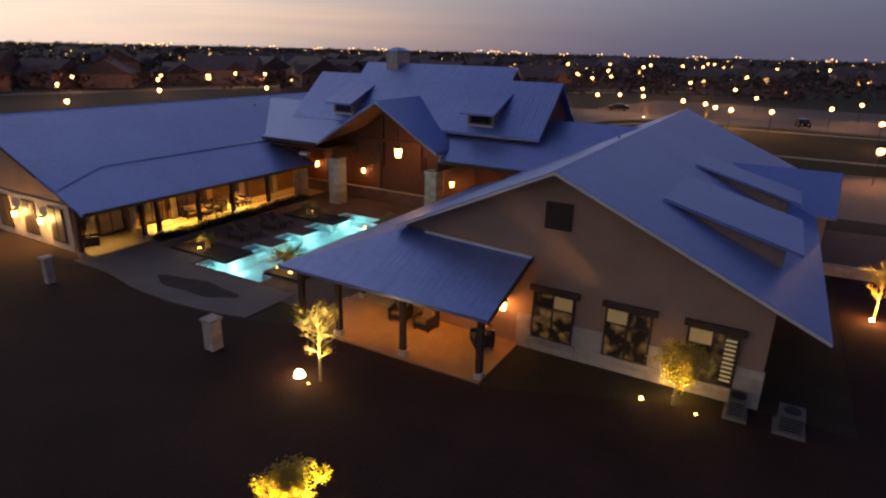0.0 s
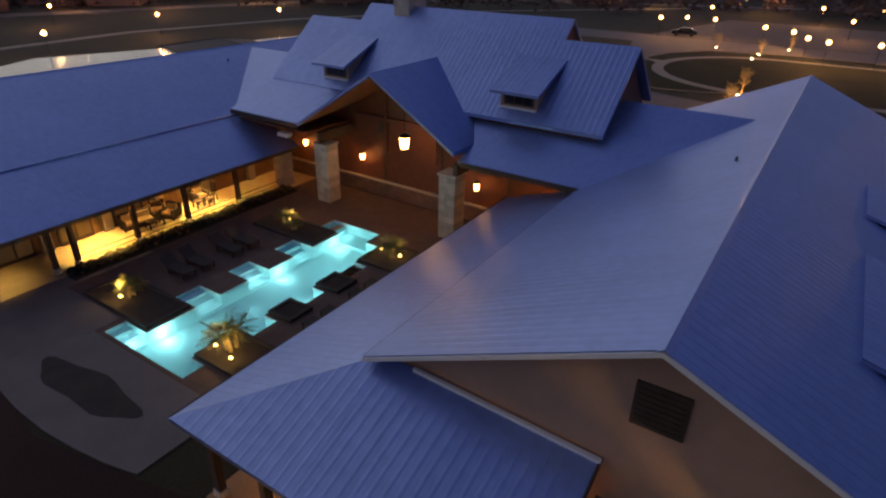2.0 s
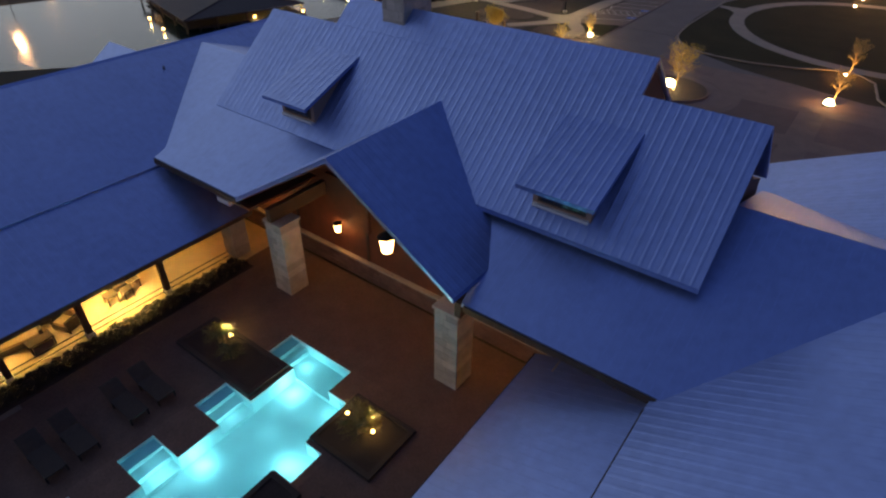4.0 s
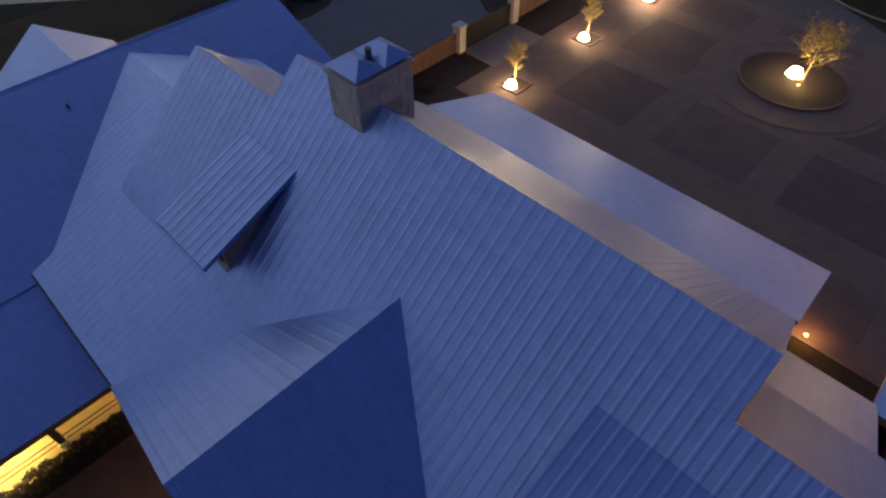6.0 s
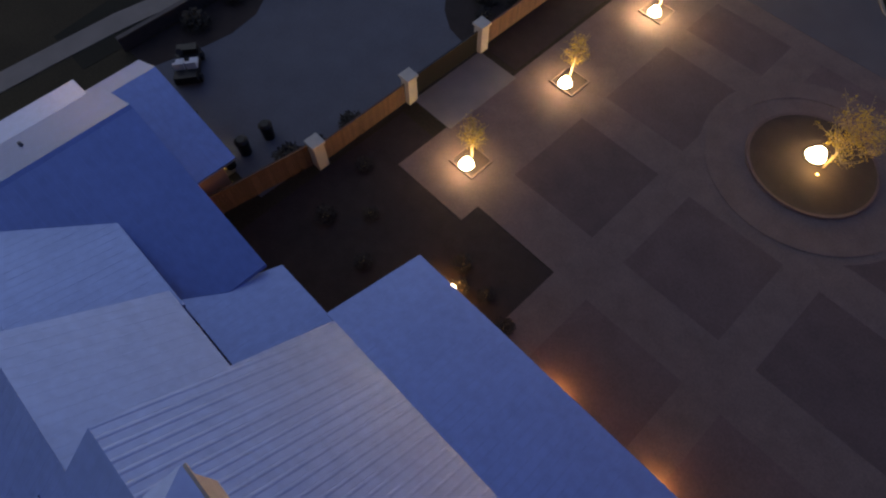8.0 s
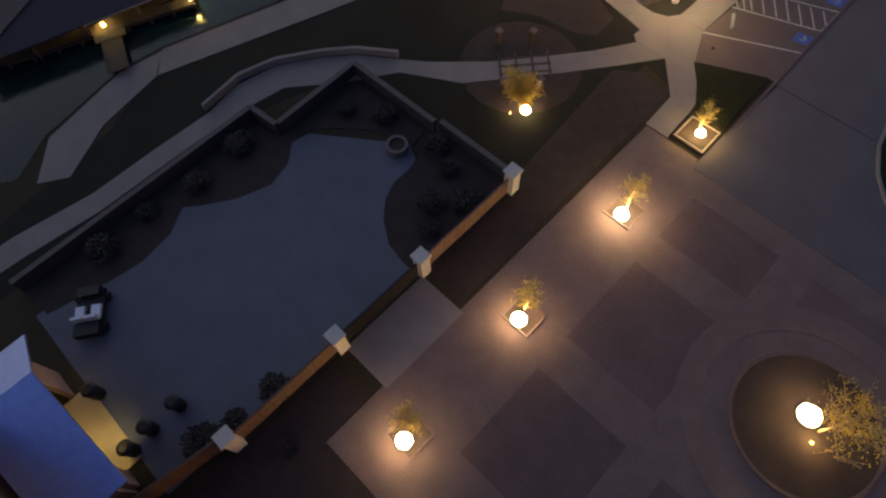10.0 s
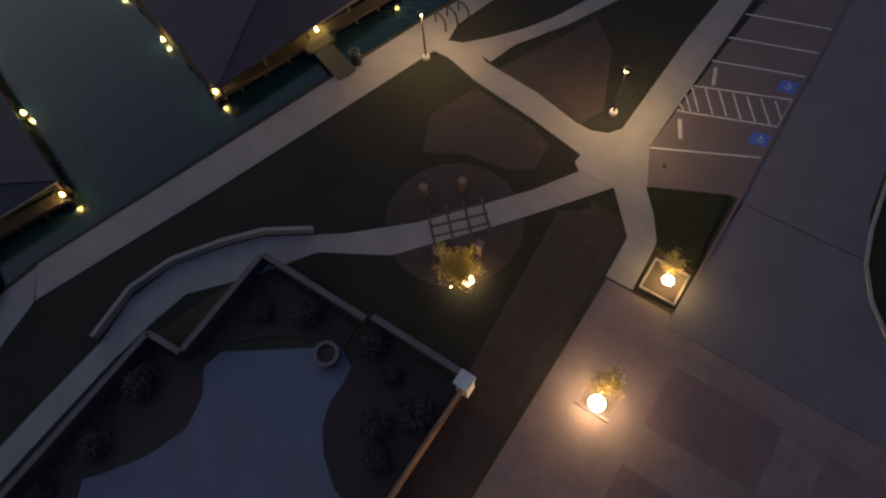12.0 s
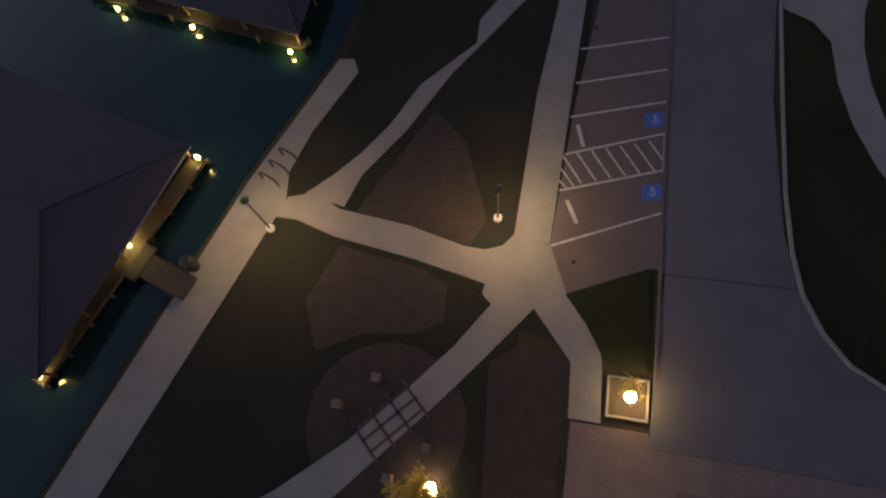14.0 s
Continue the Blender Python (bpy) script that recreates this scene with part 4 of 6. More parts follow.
CURB = material("dark_stone_curb", (0.036, 0.026, 0.021), 0.85, 0, 0.25, 2, 20, 0.4)
planter(-5.6, -1.0, -13.0, -11.0, 0.14)
planter(-5.4, -1.0, -4.0, -2.2, 0.14)
planter(1.98, 4.4, -13.0, -11.0, 0.14)
planter(1.98, 4.6, -3.9, -1.6, 0.14)
planter(2.0, 3.3, -9.5, -8.25, 0.16)
planter(2.0, 3.3, -6.75, -5.45, 0.16)
pp = place(palm_plant(3), -3.7, -11.9, 0.1, 0, 0.72)
again(pp, -4.0, -2.9, 0.1, 80, 0.65)
again(pp, 2.8, -12.0, 0.1, 150, 1.05)
again(pp, 3.1, -2.7, 0.1, 220, 0.8)
again(pp, -3.0, -3.2, 0.1, 300, 0.5)
for x, y, e in ((-3.95, -12.3, 18), (-4.0, -2.5, 16), (2.2, -12.2, 14), (3.3, -12.4, 14), (2.3, -2.45, 10), (3.5, -2.5, 10)):
    uplight(x, y, 0.1, e * 0.5, (1.0, 0.66, 0.2), 0.075, e * 14, 100)


def lounger(x, y, turn):
    c = thing("sun_lounger", "dark sling sun lounger on the pool deck", "lounger", "pool loungers", at=(x, y, 0.04))
    c.rotation_euler[2] = radians(turn)
    part("seat_sling", boxed((-0.32, 0.32, -0.95, 0.35, 0.3, 0.34)), RATTAN, c)
    part("backrest", wall_poly(bmesh.new(), [(-0.32, 0.35, 0.3), (0.32, 0.35, 0.3), (0.32, 0.9, 0.68), (-0.32, 0.9, 0.68)], (0, 0.03, -0.03)), RATTAN, c)
    for i in (-1, 1):
        for j in (-0.85, 0.3):
            part("leg", boxed((i * 0.3 - 0.025, i * 0.3 + 0.025, j - 0.025, j + 0.025, 0, 0.3)), BLACK, c)


for y in (-9.0, -6.3):
    for d in (-0.5, 0.5):
        lounger(-4.0, y + d, 90)
        lounger(4.9, y + d + 0.3, -90)

# ---- south lawn ----
SOILDRY = material("dry_bed_soil", (0.055, 0.042, 0.036), 0.95, 0, 0.3, 1.2, 20, 0.6, spec=0.3)
TERRACE = material("weathered_terrace", (0.15, 0.125, 0.112), 0.85, 0, 0.2, 0.7, 18, 0.25)
sheet("garden_terrace", [(-8.2, -17.25), (-5.0, -17.3), (-3.6, -17.55), (-2.3, -17.8), (-0.5, -17.95), (1.3, -17.95), (2.8, -17.8), (4.1, -17.6), (5.3, -17.3), (5.3, -14.2), (-2.6, -14.2), (-2.6, -13.1), (-6.8, -13.1), (-6.8, -9.0), (-8.2, -9.0)], 0.045, TERRACE, "pale concrete terrace with curved edge", "terrace")
bed = [(0.45 + (2.75 + 0.25 * math.sin(3 * t)) * math.cos(t), -16.15 + 0.1 * math.cos(t) + (0.68 + 0.1 * math.sin(5 * t)) * math.sin(t)) for t in (k * 0.2618 for k in range(24))]
sheet("terrace_bed", bed, 0.055, SOILDRY, "dark planting bed set in the terrace", "bed", 0.03)
stone_column(6.35, -19.9, 0.5, 1.25, "short pale limestone pillar standing on the lawn")
stone_column(-6.0, -19.6, 0.35, 1.3, "short pale limestone pillar standing on the lawn")
ta = place(young_tree(1, 3.6, 0.8, 900, fine=0.5), 11.6, -19.55)
tb = place(young_tree(2, 2.5, 0.8, 4600, fine=0.9, label="dense small tree glowing yellow from an uplight"), 22.95, -14.3)
again(tb, 15.8, -25.5, 0, 70, 0.88)
again(ta, 29.9, -1.9, 0, 120, 0.95)
uplight(10.75, -19.75, 0, 12, WARM, 0.22)
uplight(11.4, -20.0, 0, 3, (1.0, 0.76, 0.26), 0.04, 3600, 52, 0, (11.6, -19.6, 2.4))
uplight(21.95, -14.6, 0, 3, WHITE, 0.09, 1000, 46, 0, (22.9, -14.4, 1.4))
uplight(23.75, -14.6, 0, 2, (1.0, 0.72, 0.25), 0.06, 1000, 46, 0, (22.95, -14.4, 1.3))
# a third lamp, added behind the tree to fill its crown
uplight(22.9, -13.8, 0, 6, (1.0, 0.7, 0.24), 0.04, 600, 60, 24)
uplight(16.5, -26.2, 0, 3, (1.0, 0.7, 0.2), 0.05, 3500, 75, 0, (15.8, -25.5, 1.5))
uplight(29.8, -2.2, 0, 45, AMBER, 0.12, 1500, 90)


UNIT = material("grey_unit_casing", (0.14, 0.13, 0.12), 0.6, 0.3, 0.15, 3, 20, 0.1)


def ac_unit(x, y, w):
    c = thing("air_conditioner", "pale grey outdoor air conditioner on a pad", "air conditioner", "cooling units", at=(x, y, 0))
    part("pad", boxed((-w / 2 - 0.1, w / 2 + 0.1, -0.5, 0.5, 0, 0.08)), CONCRETE, c)
    part("cabinet", boxed((-w / 2, w / 2, -0.4, 0.4, 0.08, 0.72)), UNIT, c)
    part("fan_guard", cone(bmesh.new(), (0, 0, 0.72), (0, 0, 0.76), 0.26, 0.24, 16), BLACK, c)
    for k in range(5):
        part("grille_slat", boxed((-w / 2 + 0.06, w / 2 - 0.06, -0.415, -0.4, 0.2 + k * 0.1, 0.24 + k * 0.1)), BLACK, c)


ac_unit(24.9, -13.75, 0.55)
ac_unit(26.5, -13.8, 0.75)
# ---- forecourt ----
sheet("front_plaza", [(-13.4, 21.7), (-9.2, 21.7), (-9.2, 22.75), (-4.65, 22.75), (-4.65, 18.7), (46, 18.7), (46, 50), (30, 43), (13, 41.5), (7.2, 43.0), (-10.2, 43.0), (-10.3, 43.6), (-13.4, 43.6)], 0.03, BAND, "paler concrete forecourt crossed by dark paved fields", "plaza")
sheet("lamp_walk", [(-15.4, 48.1), (-14.1, 48.9), (-12.45, 46.9), (-12.3, 46.0), (-12.2, 43.7), (-13.5, 43.7), (-13.6, 46.0)], 0.052, CONCRETE, "pale concrete walk", "path")
# dark fields between the bands; those beside the round island are cut back by its ring
def field(x0, x1, y0, y1):
    edge = []
    for a, b in (((x0, y0), (x1, y0)), ((x1, y0), (x1, y1)), ((x1, y1), (x0, y1)), ((x0, y1), (x0, y0))):
        edge += [Vector(a).lerp(Vector(b), k / 12) for k in range(12)]
    out = []
    for p in edge:
        d = p - Vector((0.1, 35.6))
        out.append(tuple(Vector((0.1, 35.6)) + d * max(1.0, 5.2 / max(d.length, 0.01))) if d.length < 5.2 else tuple(p))
    sheet("paved_field", out, 0.036, PLAZA, "dark stamped field in the forecourt paving", "paving", 0.03)


for x0, x1 in ((-9.2, -4.6), (-2.9, 1.9), (3.6, 9.2), (10.9, 17.5), (19.2, 26.0)):
    for y0, y1 in ((18.9, 22.75), (25.2, 30.0), (31.9, 36.9), (38.7, 41.6)):
        if (x0 > -5 or y0 > 20) and not (y0 > 38 and x0 > 3) and (x0, y0) != (-2.9, 31.9) and x0 < 12:
            field(x0, x1, y0, y1)
sheet("yard_crossing", [(-15.8, 24.9), (-13.21, 24.9), (-13.21, 29.6), (-15.8, 29.6)], 0.048, CONCRETE, "pale concrete crossing at the yard gate", "paving", 0.03)
sheet("front_bed", [(-15.6, 13.6), (-7.6, 13.6), (-7.6, 18.42), (-4.66, 18.42), (-4.66, 22.7), (-9.25, 22.7), (-9.25, 21.65), (-13.45, 21.65), (-13.45, 24.0), (-15.6, 24.0)], 0.02, MULCH, "dark mulch bed before the hall", "bed", 0.03)
sheet("north_bed", [(-15.6, 30.0), (-13.6, 30.0), (-13.8, 46.0), (-15.6, 46.5), (-17.0, 45.5), (-16.3, 36.8)], 0.02, MULCH, "dark mulch bed beside the walk", "bed", 0.03)


def square_planter(x, y, w, label):
    c = thing("tree_planter", label, "planter", "tree planters", at=(x, y, 0.04))
    a = w / 2
    part("curb", boxed((-a, a, -a, -a + 0.1, 0, 0.07), (-a, a, a - 0.1, a, 0, 0.07), (-a, -a + 0.1, -a + 0.1, a - 0.1, 0, 0.07), (a - 0.1, a, -a + 0.1, a - 0.1, 0, 0.07)), BAND if w < 1.6 else CONCRETE, c)
    part("soil", boxed((-a + 0.1, a - 0.1, -a + 0.1, a - 0.1, 0, 0.04)), MULCH, c)


square_planter(-11.2, 44.85, 1.7, "square concrete tree planter beside the drive")
for y in (24.1, 31.2, 38.5):
    square_planter(-11.15, y + 0.2, 1.5, "square concrete tree planter on the forecourt")
tc = place(young_tree(7, 3.2, 0.65, 380), -11.3, 24.5, 0, 30)
again(tc, -11.35, 31.6, 0, 140, 1.0)
again(tc, -11.2, 38.9, 0, 250, 0.95)
again(tc, -11.3, 45.1, 0, 10, 0.8)
# lens radii far beyond a real fitting, they stand for its glare
for x, y, e in ((-11.14, 23.95, 420), (-11.2, 31.05, 460), (-11.14, 38.4, 300), (-11.1, 44.95, 240)):
    uplight(x, y, 0.06, e * (0.27 if y < 37 else 0.9 if y < 40 else 0.42), WHITE if y < 40 else (1.0, 0.66, 0.24), 0.36 if y < 40 else 0.26, 420, 110)
again(tb, -18.85, 39.9, 0, 200, 1.1)
uplight(-18.62, 40.1, 0, 40, (1.0, 0.7, 0.32), 0.28, 3600, 120)
uplight(-19.1, 39.4, 0, 6, WHITE, 0.05)


def round_island():
    c = thing("round_tree_island", "round planted island with stone kerb on the forecourt", "planter", at=(0.0, 35.6, 0.04))
    for name, r0, r1, h, m in (("outer_ring", 4.0, 4.9, 0.012, BAND), ("kerb", 2.85, 3.0, 0.1, PLAZA)):
        bm = bmesh.new()
        n = 48
        for i in range(n):
            a, b = 6.2832 * i / n, 6.2832 * (i + 1) / n
            prism(bm, [(r0 * math.cos(a), r0 * math.sin(a), h), (r1 * math.cos(a), r1 * math.sin(a), h), (r1 * math.cos(b), r1 * math.sin(b), h), (r0 * math.cos(b), r0 * math.sin(b), h)], h)
        part(name, bm, m, c)
    part("soil", cone(bmesh.new(), (0, 0, 0.0), (0, 0, 0.1), 2.85, 2.85, 48), MULCH, c)


round_island()
place(young_tree(11, 3.6, 1.5, 1300, label="spreading tree on the round island, lit from below"), 0.5, 35.7, 0.1)
# the wide lens takes the place of the lamp's bloom
uplight(-0.1, 36.0, 0.12, 120, (1.0, 0.64, 0.3), 0.48, 900, 120)
uplight(0.5, 35.1, 0.12, 25, (1.0, 0.6, 0.2), 0.06, 250, 120)
sh = place(shrub(1, 0.45, 0.5), -6.9, 19.3)
for i, (x, y) in enumerate(((-5.9, 19.9), (-4.4, 19.4), (-7.6, 20.2), (-13.5, 17.5), (-12.2, 19.0), (-10.6, 17.2), (-14.4, 20.5))):
    again(sh, x, y, 0.02, 50 * i, 0.8 + 0.1 * (i % 4))
for x, y, e in ((-7.1, 19.05, 26), (-6.6, 18.9, 8), (-1.2, 18.75, 30), (3.5, 18.8, 26), (7.6, 19.0, 24)):
    uplight(x, y, 0.04, e, AMBER, 0.24 if x < -7 else 0.07)

sheet("porch_bed", [(-8.15, -12.6), (-7.05, -12.6), (-7.05, 1.0), (-8.15, 1.0)], 0.05, MULCH, "dark planting strip along the porch", "bed", 0.04)
for i in range(58):
    again(sh, -7.85 + 0.42 * (i % 2) + 0.06 * math.sin(2.3 * i), -12.3 + i * 0.228, 0.04, 67 * i, 0.56 + 0.06 * (i % 3))

# ---- service yard ----
YARD = material("yard_concrete", (0.10, 0.103, 0.122), 0.85, 0, 0.2, 0.6, 20, 0.2)
BOARD = material("brown_fence_board", (0.115, 0.066, 0.042), 0.75, 0, 0.25, 4, 30, 0.3, 0.2)
sheet("service_yard", [(-27.2, 16.0), (-16.4, 16.0), (-16.3, 29.6), (-18.6, 30.0), (-19.6, 31.6), (-19.2, 33.2), (-21.6, 34.4), (-26.0, 31.2), (-27.2, 25.0)], 0.03, YARD, "grey concrete service yard", "yard")


def fence(x0, y0, x1, y1, h, mat, label, width=0.15):
    a, b = Vector((x0, y0, 0)), Vector((x1, y1, 0))
    d = b - a
    c = thing("board_fence", label, "fence", "yard fences", at=(x0, y0, 0))
    c.rotation_euler[2] = math.atan2(d.y, d.x)
    n = max(1, round(d.length / width))
    w = d.length / n
    me = None
    for i in range(n):
        if me is None:
            o = part("fence_board", boxed((0.004, w - 0.004, -0.02, 0.02, 0.06, h)), mat, c)
            me = o.data
        else:
            o = new("fence_board", me)
            o.parent = c
        o.location.x = i * w
    part("top_rail", boxed((0, d.length, -0.05, 0.05, h, h + 0.06)), mat, c)
    part("bottom_rail", boxed((0, d.length, 0.02, 0.06, 0.15, 0.25)), mat, c)
    return c


def stone_pier(x, y, h=1.6):
    c = thing("fence_pier", "square white limestone fence pier with cap", "pier", "yard piers", at=(x, y, 0))
    part("pier_shaft", boxed((-0.27, 0.27, -0.27, 0.27, 0, h)), PALESTONE, c)
    part("cap_stone", boxed((-0.34, 0.34, -0.34, 0.34, h, h + 0.12)), PALESTONE, c)


PALESTONE = material("white_limestone", (0.5, 0.46, 0.38), 0.8, 0, 0.15, 3, 25, 0.4)
for y in (19.15, 24.8, 29.8, 35.9):
    stone_pier(-15.95, y)
fence(-15.95, 19.45, -15.95, 24.5, 1.25, BOARD, "brown board fence between white piers")
fence(-15.95, 30.1, -15.95, 35.6, 1.25, BOARD, "brown board fence between white piers")
fence(-17.0, 13.35, -16.15, 18.85, 1.45, BOARD, "brown board fence beside the garage")
fence(-15.95, 25.1, -15.95, 29.5, 1.3, BLACK, "dark metal yard gate, closed", 0.12)
COPING = material("dull_coping", (0.10, 0.085, 0.075), 0.9, 0, 0.25, 2, 20, 0.3)
BRICKW = material("dark_yard_wall", (0.045, 0.036, 0.034), 0.9, 0, 0.25, 2, 20, 0.4)
for k, (a, b) in enumerate((((-16.3, 36.25), (-21.0, 36.15)), ((-21.2, 35.9), (-27.2, 35.75)), ((-27.25, 35.7), (-27.1, 30.3)), ((-27.1, 30.2), (-29.0, 30.0)), ((-29.0, 30.0), (-28.9, 16.2)))):
    d = Vector(b) - Vector(a)
    w = thing("yard_wall", "low dark masonry wall round the service yard", "wall", "yard walls", at=(*a, 0))
    w.rotation_euler[2] = math.atan2(d.y, d.x)
    part("wall_body", boxed((0, d.length, -0.1, 0.1, 0, 0.8)), BRICKW, w)
    part("coping", boxed((0, d.length, -0.14, 0.14, 0.8, 0.86)), COPING, w, "paler stone coping")
sheet("yard_bed", [(-16.3, 29.5), (-16.9, 29.45), (-18.1, 29.65), (-19.3, 30.4), (-20.1, 31.3), (-20.45, 32.2), (-20.5, 33.3), (-20.65, 34.0), (-21.2, 35.6), (-16.3, 35.9)], 0.04, MULCH, "dark shrub bed inside the yard", "bed", 0.04)
sheet("yard_bed", [(-21.4, 34.4), (-22.65, 34.1), (-23.7, 33.65), (-24.8, 32.8), (-26.1, 31.5), (-26.2, 30.3), (-25.3, 29.3), (-24.9, 27.9), (-25.5, 26.2), (-26.5, 24.7), (-27.1, 24.0), (-26.3, 22.8), (-26.0, 21.0), (-26.2, 19.5), (-26.9, 16.4), (-28.7, 16.4), (-28.7, 29.7), (-26.9, 29.9), (-26.9, 35.4), (-21.6, 35.5)], 0.04, MULCH, "dark shrub bed inside the yard", "bed", 0.04)
for i, (x, y) in enumerate(((-17.3, 31.5), (-18.2, 32.6), (-17.0, 33.9), (-19.0, 34.6), (-20.4, 35.2), (-27.8, 20.0), (-28.0, 22.6), (-27.6, 25.3), (-27.9, 28.2), (-25.6, 33.6), (-23.8, 34.7), (-17.0, 18.2), (-16.7, 19.6), (-16.6, 21.6))):
    again(sh, x, y, 0.03, 40 * i, 1.2 + 0.25 * (i % 3))


VINYL = material("pale_vinyl", (0.55, 0.56, 0.6), 0.5, 0, 0.08, 3, 20, 0.1)


def utility_cart(x, y, turn):
    c = thing("utility_cart", "low dark utility cart with two pale seat panels in the yard", "cart", at=(x, y, 0.03))
    c.rotation_euler[2] = radians(turn)
    part("body", boxed((-0.58, 0.58, -1.15, 1.1, 0.25, 0.5), (-0.5, 0.5, 0.7, 1.15, 0.5, 0.78), (-0.55, 0.55, -1.15, -0.6, 0.5, 0.68)), BLACK, c)
    for i in (-1, 1):
        part("seat", boxed((i * 0.35 - 0.2, i * 0.35 + 0.2, -0.38, 0.25, 0.5, 0.66)), VINYL, c, "pale vinyl seat pad")
        part("backrest", boxed((i * 0.3 - 0.25, i * 0.3 + 0.25, -0.5, -0.36, 0.6, 1.0)), VINYL, c, "pale vinyl back pad")
        for j in (-0.75, 0.75):
            part("wheel", cone(bmesh.new(), (i * 0.6 - 0.09, j, 0.22), (i * 0.6 + 0.09, j, 0.22), 0.22, 0.22, 16), BLACK, c)
    part("steering_wheel", cone(bmesh.new(), (-0.3, 0.5, 0.85), (-0.3, 0.47, 0.88), 0.17, 0.17, 14), BLACK, c)


utility_cart(-25.2, 17.95, 55)


def bin_(x, y):
    c = thing("waste_bin", "round dark waste bin on the yard concrete", "bin", "yard bins", at=(x, y, 0.03))
    part("drum", cone(bmesh.new(), (0, 0, 0), (0, 0, 0.85), 0.27, 0.32, 16), BLACK, c)
    part("lid", cone(bmesh.new(), (0, 0, 0.85), (0, 0, 0.97), 0.34, 0.2, 16), BLACK, c)


for x, y in ((-18.95, 18.35), (-18.95, 17.0), (-18.8, 16.0), (-21.9, 16.2)):
    bin_(x, y)
bin_(-31.25, 47.8)


def yard_tub(x, y):
    c = thing("round_tub", "round pale stone tub with dark soil in yard", "planter", at=(x, y, 0.03))
    bm = bmesh.new()
    n = 24
    for i in range(n):
        a, b = 6.2832 * i / n, 6.2832 * (i + 1) / n
        prism(bm, [(r * math.cos(t), r * math.sin(t), 0.45) for r, t in ((0.42, a), (0.58, a), (0.58, b), (0.42, b))], 0.45)
    part("rim", bm, BAND, c)
    part("soil", cone(bmesh.new(), (0, 0, 0), (0, 0, 0.36), 0.42, 0.42, 24), MULCH, c)


yard_tub(-21.8, 33.75)
garage = thing("garage_annex", "low garage annex with shallow metal roof", "building", kind="structure")
for a, z in ((-16.9, 2.6), (-24.9, 2.4)):
    roof_plane(garage, [(-22.1, 13.2, 4.0), (-22.1, 15.95, 4.0), (a, 15.95, z), (a, 13.2, z)], (0, 1, 0), "annex_roof", thick=0.12)
part("annex_wall", boxed((-24.1, -22.7, 15.2, 15.4, 0, 2.55), (-18.3, -17.51, 15.2, 15.4, 0, 2.6), (-22.69, -18.31, 15.2, 15.4, 2.35, 2.6), (-23.9, -17.5, 13.2, 13.3, 0, 2.5), (-24.1, -23.9, 13.5, 15.2, 0, 2.5), (-17.5, -17.3, 13.5, 15.2, 0, 2.5)), TAUPE, garage, "taupe board wall")
part("annex_gable", wall_poly(bmesh.new(), [(-24.1, 15.2, 2.56), (-17.5, 15.2, 2.61), (-22.1, 15.2, 3.8)], (0, 0.2, 0)), TAUPE, garage)
part("annex_floor", boxed((-22.6, -18.4, 13.3, 16.05, -0.02, 0.05)), TANFLOOR, garage, "pale floor slab under the shelter roof")
for x in (-22.6, -20.3, -19.3):
    downlight(x, 15.35, 2.3, 26 if x > -22 else 12, (1.0, 0.75, 0.26))

# ---- walks, pond and pier ----
def ribbon(name, pts, width, z, mat, label, category="path"):
    """A path of even width along a line."""
    v = [Vector((x, y, 0)) for x, y in pts]
    l, r = [], []
    for i, p in enumerate(v):
        d = (v[min(i + 1, len(v) - 1)] - v[max(i - 1, 0)]).normalized()
        nrm = Vector((-d.y, d.x, 0)) * width / 2
        l.append(p + nrm)
        r.append(p - nrm)
    bm = bmesh.new()
    for i in range(len(v) - 1):
        prism(bm, [(*q.xy, z) for q in (l[i], l[i + 1], r[i + 1], r[i])], 0.08)
    return tagged(part(name, bm, mat), label, category, kind="structure")


sheet("shore_walk", [(-36.9, 29.3), (-35.4, 28.0), (-32.2, 37.5), (-28.1, 50.6), (-27.75, 51.6), (-28.0, 53.2), (-27.4, 55.6), (-25.8, 59.4), (-26.2, 60.2), (-27.0, 60.1), (-29.9, 52.5), (-34.5, 37.1)], 0.045, CONCRETE, "pale concrete walk along the pond", "path")
sheet("shore_walk", [(-36.8, 29.2), (-37.2, 26.6), (-36.0, 21.5), (-33.8, 19.6), (-32.9, 21.0), (-34.6, 24.0), (-35.4, 27.9)], 0.041, CONCRETE, "pale concrete walk along the pond", "path")
sheet("cross_walk", [(-28.0, 50.8), (-27.7, 51.9), (-26.6, 52.25), (-25.6, 51.9), (-25.0, 51.6), (-21.5, 51.2), (-18.9, 50.55), (-17.9, 50.5), (-17.1, 50.8), (-16.6, 51.5), (-15.0, 51.15), (-14.05, 48.95), (-14.6, 48.5), (-15.4, 48.05), (-17.25, 48.0), (-17.7, 48.4), (-17.65, 48.9), (-21.0, 49.6), (-25.0, 50.2), (-27.0, 50.8)], 0.05, CONCRETE, "pale concrete walk", "path")
sheet("field_walk", [(-26.9, 52.2), (-24.85, 51.75), (-24.35, 53.5), (-22.6, 56.3), (-20.9, 59.85), (-19.2, 62.55), (-18.0, 64.5), (-14.0, 71), (-15.4, 72), (-19.2, 64.8), (-19.95, 63.4), (-19.9, 61.9), (-22.4, 59.0), (-23.5, 56.5), (-24.6, 54.75), (-25.75, 53.35)], 0.047, CONCRETE, "pale concrete walk crossing the lawn", "path")
sheet("parking_walk", [(-16.65, 51.4), (-16.45, 59.0), (-15.9, 65.2), (-15.2, 72), (-13.8, 72), (-14.5, 65.3), (-14.75, 58.9), (-15.0, 51.2)], 0.055, CONCRETE, "pale concrete walk beside the parking bays", "path")
